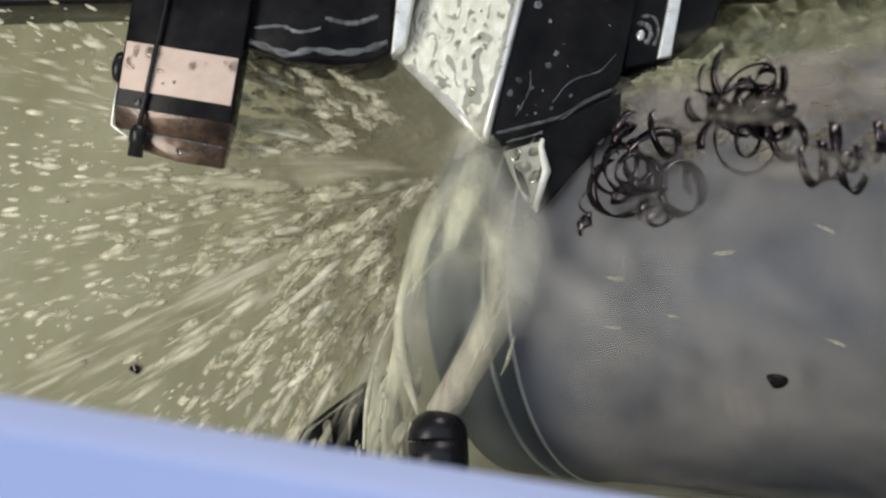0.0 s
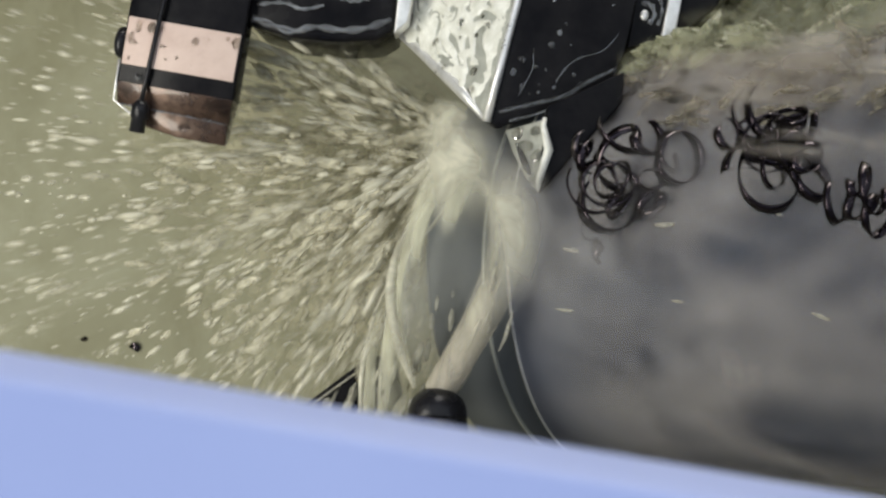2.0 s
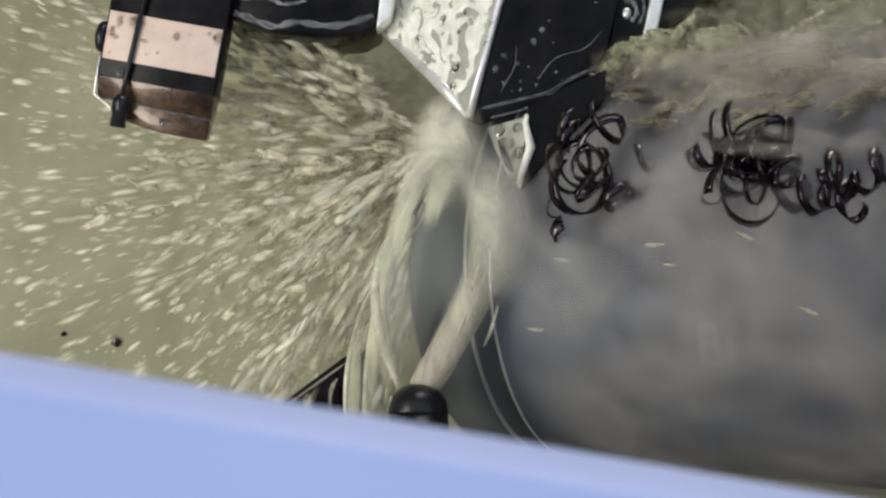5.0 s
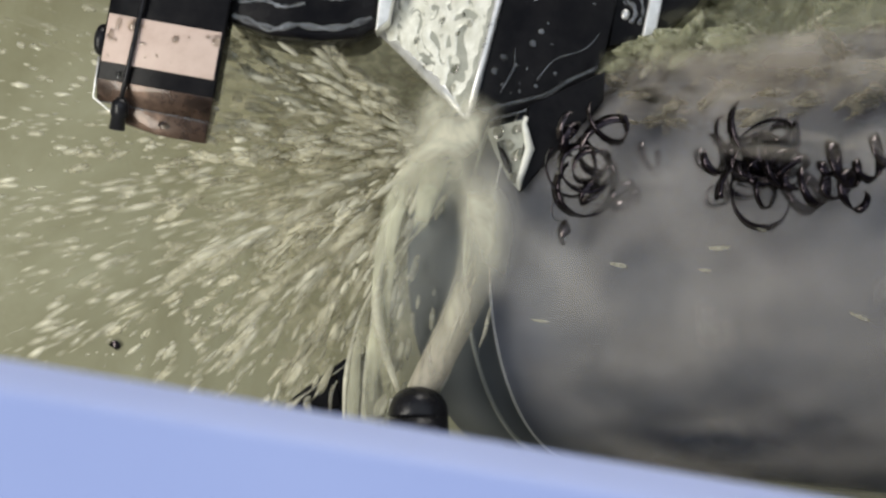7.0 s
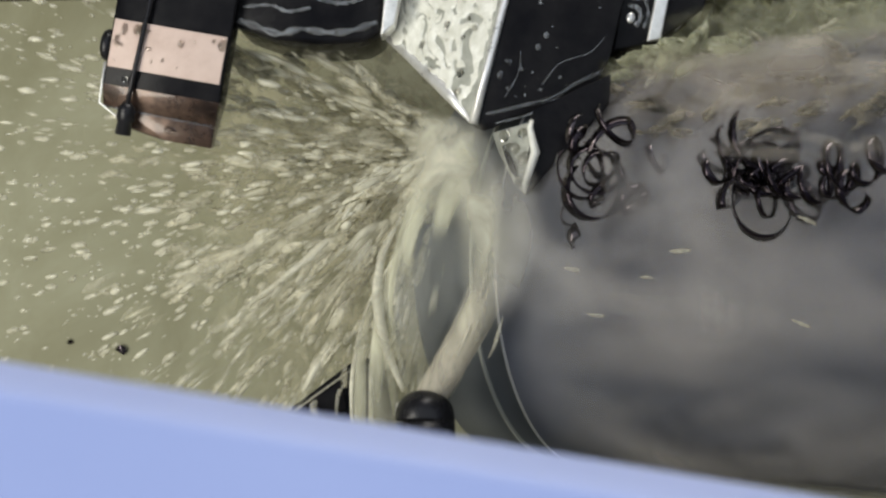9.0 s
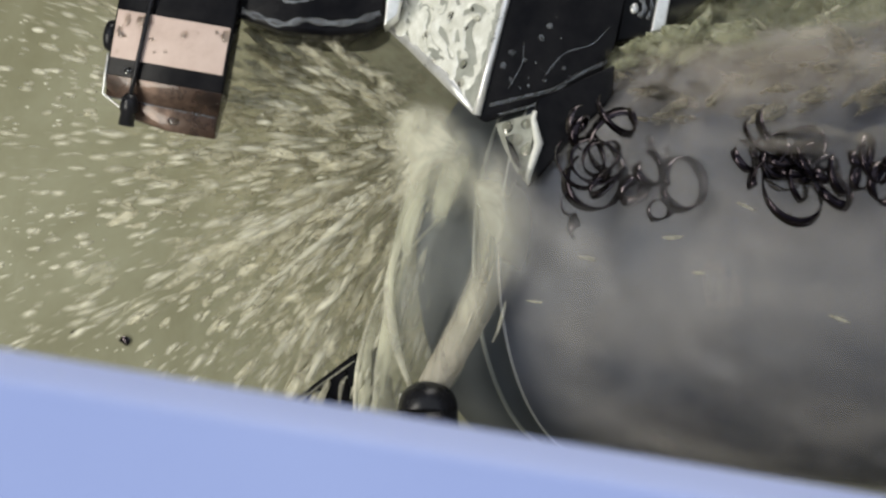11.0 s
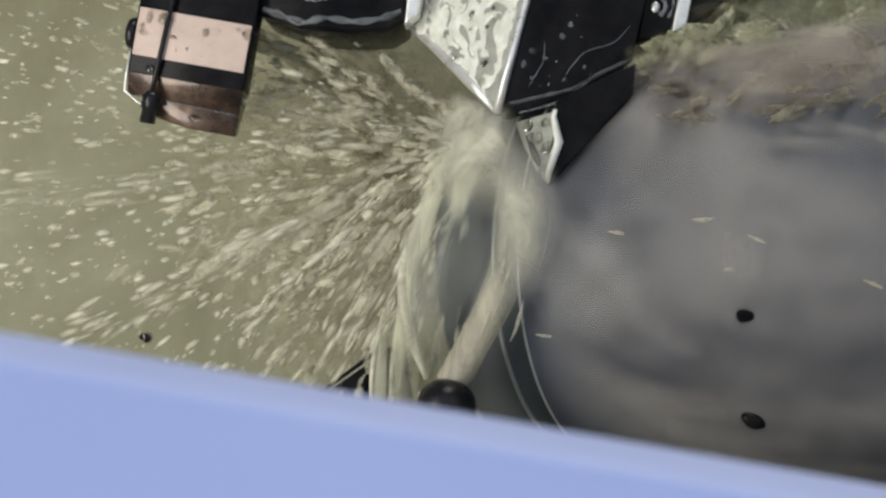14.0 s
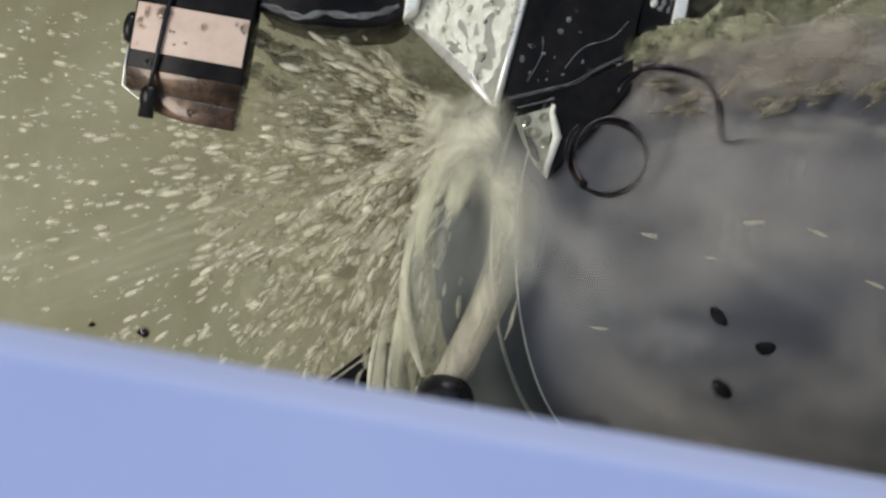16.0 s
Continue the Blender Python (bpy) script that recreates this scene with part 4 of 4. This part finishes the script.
CHIP_TAIL = chip("long coiled tail of dark steel swarf", [
    (dv(0, 0), (21, 5.5, 0.0027, 0.0032, dv(0.75, 0.1, -0.65), 0.0013, 0.30)),
    (dv(4, -2), (22, 2.0, 0.0024, 0.0034, dv(0.7, -0.3, -0.7), 0.0013, 0.3))])
CHIP_NEW = chip("fresh open ring of dark steel swarf", [
    (dv(6.2, -6.2), (31, 1.30, 0.0072, 0.0020, FACE, 0.0019, 0.05)),
    (dv(49, -5), (33, 1.6, 0.0036, 0.0040, dv(0.5, -0.8, -0.4), 0.0019, 0.2)),
    (dv(54, -12), (35, 1.2, 0.0042, 0.0050, dv(0.7, 0.2, -0.6), 0.0019, 0.2))])
hook = tube(smooth_path([dv(9, 6.5, 0), dv(10.4, 8.6, 0), dv(15.2, 11.2, -1), dv(23.7, 9.6, -2), dv(27.5, 4.3, -3), dv(28.6, -2.7, -3), dv(33, -3.0, -4), dv(38.8, -3.2, -5)], 60), [0.0004 + 0.00035 * abs(math.sin(k * 0.21)) for k in range(60)], 6)
part("ribbon", hook, M_CHIP, CHIP_NEW)
CHIP_LOOSE = chip("loose open loops of dark steel swarf", [
    (dv(0, 0), (61, 1.25, 0.0046, 0.0014, dv(0.3, 0.1, -0.9), 0.0017, 0.12)),
    (dv(-6, 2), (62, 0.9, 0.0030, 0.0016, dv(0.5, 0.4, -0.7), 0.0015, 0.15)),
    (dv(-5, -5), (63, 1.1, 0.0022, 0.0014, dv(0.4, -0.3, -0.8), 0.0015, 0.15))])
CHIP_RING = chip("loose rings of dark steel swarf flying off", [
    (dv(0, 0), (41, 1.7, 0.0062, 0.0016, dv(0.5, 0.1, -0.9), 0.0022, 0.08)),
    (dv(13, 1), (42, 1.2, 0.0048, 0.0016, dv(0.4, 0.2, -0.9), 0.0020, 0.1)),
    (dv(-24, 4), (43, 0.5, 0.0060, 0.0016, FACE, 0.0016, 0.1))])


def crumb(seed, size=1.0):
    bm_ = bmesh.new()
    got = bmesh.ops.create_icosphere(bm_, subdivisions=3, radius=0.0024 * size)
    for v in got["verts"]:
        v.co += Vector(noise.noise_vector(v.co * 330 + Vector((seed, 0, 0)))) * 0.0013 * size
        v.co.x *= 1.35
        v.co.z *= 0.8
        v.co.y *= 0.6
    return tagged(mesh_ob("swarf_crumb", bm_, M_DARK), "small dark broken steel chip flying past the work", "swarf", "steel swarf")


CRUMBS = [crumb(s, 0.66) for s in (61, 62, 63)] + [crumb(s, 0.5) for s in (64, 65, 66, 67)]


# ---- what moves ----
def motions():
    # the work turns steadily
    walk(shaft, [(0.1 * i, SHAFT_AT @ Matrix.Rotation(radians(72.0 * i), 4, "Z")) for i in range(161)])
    for k, film in enumerate(FILMS):
        walk(film, [(0.1 * i, SHAFT_AT @ Matrix.Rotation(radians((23.0 + 6.4 * k) * i + 80 * k), 4, "Z")) for i in range(161)])
    # fans of drops surge outwards again and again
    for fan, d, i in FANS:
        period = 0.30 + 0.017 * (i * 7 % 11)
        reach = 0.030 + 0.005 * (i * 5 % 4) if i < 20 else 0.016 + 0.003 * (i % 4)
        t, keys = -period * ((i * 0.37) % 1.0), []
        while t < 16.0:
            for a_, f in ((t, 0.0), (t + period * 0.94, 1.0)):
                keys.append((a_, Matrix.Translation(SPRAY_AT + d * reach * f)))
            t += period
        keys = [k for k in keys if 0.0 < k[0] < 16.0]
        walk(fan, [(0.0, keys[0][1])] + keys + [(16.0, keys[-1][1])])
    # the jet and the splash quiver
    for ob, amp, seed, at in ((jet, 0.0006, 1, (-4.6, -29.5, -8)), (splash, 0.0016, 2, (2, 14, -8)), (sheet, 0.0008, 3, (-15, -30, -3))):
        rng_ = random.Random(seed)
        keys = []
        pivot = sp(*at)
        for k in range(81):
            turn = Euler([rng_.gauss(0, 1) * amp * 40 for _ in range(3)]).to_matrix().to_4x4()
            keys.append((0.2 * k, Matrix.Translation(pivot + Vector([rng_.gauss(0, 1) * amp * 0.5 for _ in range(3)])) @ turn @ Matrix.Translation(-pivot)))
        walk(ob, keys)

    for n_, (ob, u, w, y) in enumerate(WISPS):
        keys = []
        for k in range(17):
            a_ = 0.9 * k + n_
            keys.append((1.0 * k, Matrix.Translation(sp(u * 0.86 + 6 * math.sin(a_), w * 0.86 + 4 * math.sin(1.7 * a_), y - 3.4 * math.sin(a_))) @ Matrix.Rotation(0.25 * math.sin(2.3 * a_), 4, "Y")))
        walk(ob, keys)
    for ob, u, w, ph in STRAYS:
        keys = []
        for k in range(41):
            a_ = 0.9 * k + ph
            uu, ww = u + 9 * math.sin(1.9 * a_), w + 4 * math.sin(1.3 * a_ + ph)
            deep = 33 - (uu - 34) * 0.65 - 60
            f = (260 + deep) / 260
            keys.append((0.4 * k, Matrix.Translation(sp(uu * f, ww * f, deep))))
        walk(ob, keys)
    rng_ = random.Random(77)
    walk(foam, [(0.25 * k, Matrix.Translation(sp(rng_.gauss(0, 0.8), rng_.gauss(0, 0.6), rng_.gauss(0, 0.5))) @ Matrix.Rotation(rng_.gauss(0, 0.012), 4, "Y")) for k in range(65)])
    for n_, ob in enumerate(BURSTS):
        rng_ = random.Random(50 + n_)
        pivot = sp(0, 8, -14)
        keys = []
        for k in range(65):
            turn = Euler((rng_.gauss(0, 0.06), rng_.gauss(0, 0.16), rng_.gauss(0, 0.10))).to_matrix().to_4x4()
            keys.append((0.25 * k, Matrix.Translation(pivot + sp(rng_.gauss(0, 1.2), rng_.gauss(0, 2.8), rng_.gauss(0, 0.8))) @ turn @ Matrix.Translation(-pivot)))
        walk(ob, keys)

    def fly(ob, stops, jig=0.0, seed=0):
        """Stops: seconds, u, w, y, turn about the line of sight."""
        rng_ = random.Random(seed)
        keys = []
        for t, u, w, y, r in stops:
            k = (248 + y) / 260
            keys.append((t, Matrix.Translation(sp(u * k, w * k, y - 12)) @ Euler((rng_.gauss(0, jig), radians(r), rng_.gauss(0, jig))).to_matrix().to_4x4()))
        walk(ob, keys)

    gone = ((12.8, 150, -40, -45, 150), (16, 150, -40, -45, 160))
    fly(CHIP_NEAR, [(0, 36, 21, -13, 20), (0.5, 39, 18, -13, -12), (1.0, 36, 13, -13, 14), (1.5, 34, 15, -13, 0), (2, 31.5, 14, -13, -10), (2.5, 31.5, 14, -13, 8), (3, 30.5, 17, -13, 6), (3.5, 30.5, 18, -13, 0),
        (4.2, 30, 17, -13, 8), (6.4, 30, 17, -13, -6), (7, 31, 17, -13, 0), (8, 31, 17.5, -13, 7), (9, 31.5, 17, -13, 0), (10.2, 31, 17, -13, -8), (11.5, 31, 17, -13, 6), (12.1, 34, 16, -13, 0),
        (12.35, 36, 16, -13, 20), (12.6, 80, 2, -30, 80), *gone], 0.12, 1)
    fly(CHIP_MID, [(0, 61, 34, -36, 0), (0.5, 69, 32, -36, 12), (1, 69, 20, -36, -10), (1.5, 67, 22, -36, 0), (2, 66, 21.5, -36, 10), (2.5, 69, 18, -36, 4), (3, 66.5, 20, -36, -6), (3.5, 63, 20, -36, 0),
        (4.2, 64, 20.5, -36, 8), (6.4, 67.5, 15, -36, -8), (7, 67.6, 18, -36, 0), (7.5, 67, 16, -36, 3), (8, 64.5, 20, -36, 8), (8.5, 67, 17, -36, 3), (9, 66.5, 16.5, -36, 0), (10.2, 68, 17, -36, 9),
        (11.5, 73, 16, -36, 0), (12.1, 72, 15, -36, 10), (12.35, 70, 16, -36, 25), (12.6, 88, 6, -30, 70), *gone], 0.15, 2)
    fly(CHIP_TAIL, [(0, 73, 24, -45, 0), (0.5, 80, 25, -45, 8), (1, 78, 10, -45, -8), (1.5, 77, 8, -45, 20), (2, 78, 12, -45, 10), (3, 77, 15, -45, 0), (3.5, 74, 15, -45, 4), (4.2, 76, 14, -45, 6),
        (6.4, 77, 13, -45, -4), (7, 77, 15, -45, 0), (8, 75, 15, -45, 5), (9, 76, 16, -45, 0), (10.2, 77, 15, -45, 5), (11.5, 83, 17, -45, 0), (12.1, 82, 16, -45, 6), (12.35, 80, 14, -45, 10),
        (12.6, 92, 8, -36, 40), *gone], 0.1, 3)
    fly(CHIP_LOOSE, [(0, 47, 17, -22, 0), (0.5, 55, 19, -22, 15), (1, 51, 20, -22, -10), (1.5, 50, 22, -22, 0), (2, 46, 19, -22, 12), (2.5, 45, 19, -22, 0), (3, 56, 21, -26, 20), (4.2, 62, 18, -27, 0),
        (6.4, 64, 16, -27, 8), (9, 64, 17, -27, 0), (10.4, 60, 15, -26, 10), (11.3, 46, 11, -22, 0), (12.1, 46.5, 10, -22, 8), (12.35, 50, 8, -22, 20), (12.6, 84, 0, -30, 70), *gone], 0.08, 9)
    fly(CHIP_NEW, [(0, 25, 110, -13, -20), (15.55, 25, 110, -13, -20), (15.8, 15, 21, -13, -8), (16, 21.5, 23.5, -13, 0)], 0.03, 4)
    fly(CHIP_RING, [(0, 140, 20, -34, 0), (15.2, 140, 20, -34, 0), (15.38, 76, 8.6, -30, 10), (15.5, 73, 7.4, -30, 16), (15.62, 70, 5, -30, 22), (15.8, 42, -30, -24, 60), (16, 20, -75, -24, 90)], 0.1, 8)
    off = (150, -60, -30)
    fly(CRUMBS[0], [(0, 67, -24, -31, 0), (0.5, 67, -28, -31, 25), (0.8, 150, -55, -40, 80), (6.9, 150, -55, -40, 0), (7.5, 84, -22, -31, 30), (8.0, 65.5, -41, -34, 60), (8.4, 150, -60, -40, 90),
        (11.2, 150, -55, -40, 80), (11.5, 70, -31, -26, 20), (11.8, 150, -30, -40, 70), (12.3, 120, -30, -40, 40), (12.5, 61, -31, -31, 10), (12.7, 58, -22, -31, 20), (13.0, 49, -21, -31, 30), (13.3, 150, -30, -40, 60),
        (13.8, 120, -20, -36, 40), (14.0, 58, -16, -31, 0), (14.5, 58.5, -30, -34, 20), (15.0, 57, -16, -31, 0), (15.3, 56, -16, -31, 10), (15.6, 57, -16, -31, 0), (16, 63, -24, -31, -10)], 0.2, 5)
    fly(CRUMBS[1], [(0, *off, 0), (7.8, *off, 0), (8.0, 88, -29, -42, 30), (8.3, *off, 60), (12.3, *off, 0), (12.5, 75, -18, -31, 30), (13.0, 59, -17, -31, 0), (13.3, *off, 60), (13.8, *off, 0),
        (14.0, 60, -38, -31, 10), (14.3, *off, 40), (15.1, *off, 0), (15.4, 66, -18, -31, 0), (15.6, 68, -18, -31, 10), (16, 54, -32.5, -31, 30)], 0.2, 6)
    fly(CRUMBS[2], [(0, *off, 0), (12.2, *off, 0), (12.5, 79, -28, -31, 30), (13.0, 63, -27, -31, 0), (13.2, *off, 60), (15.0, *off, 0), (15.5, 82, -22, -31, 20), (15.8, 54, -12, -31, 40), (16, 53, -17, -31, 50)], 0.2, 7)

    for k, (a_, b_) in enumerate((((44, -28), (49, -26)), ((83, -37), (59, -23)), ((70, -34), (78, -31)), ((66, 8), (60, -11)))):
        fly(CRUMBS[3 + k], [(0, *off, 0), (12.2, *off, 0), (12.5, *a_, -31, 20), (13.0, *b_, -31, 60), (13.3, *off, 90), (16, *off, 120)], 0.2, 20 + k)


motions()
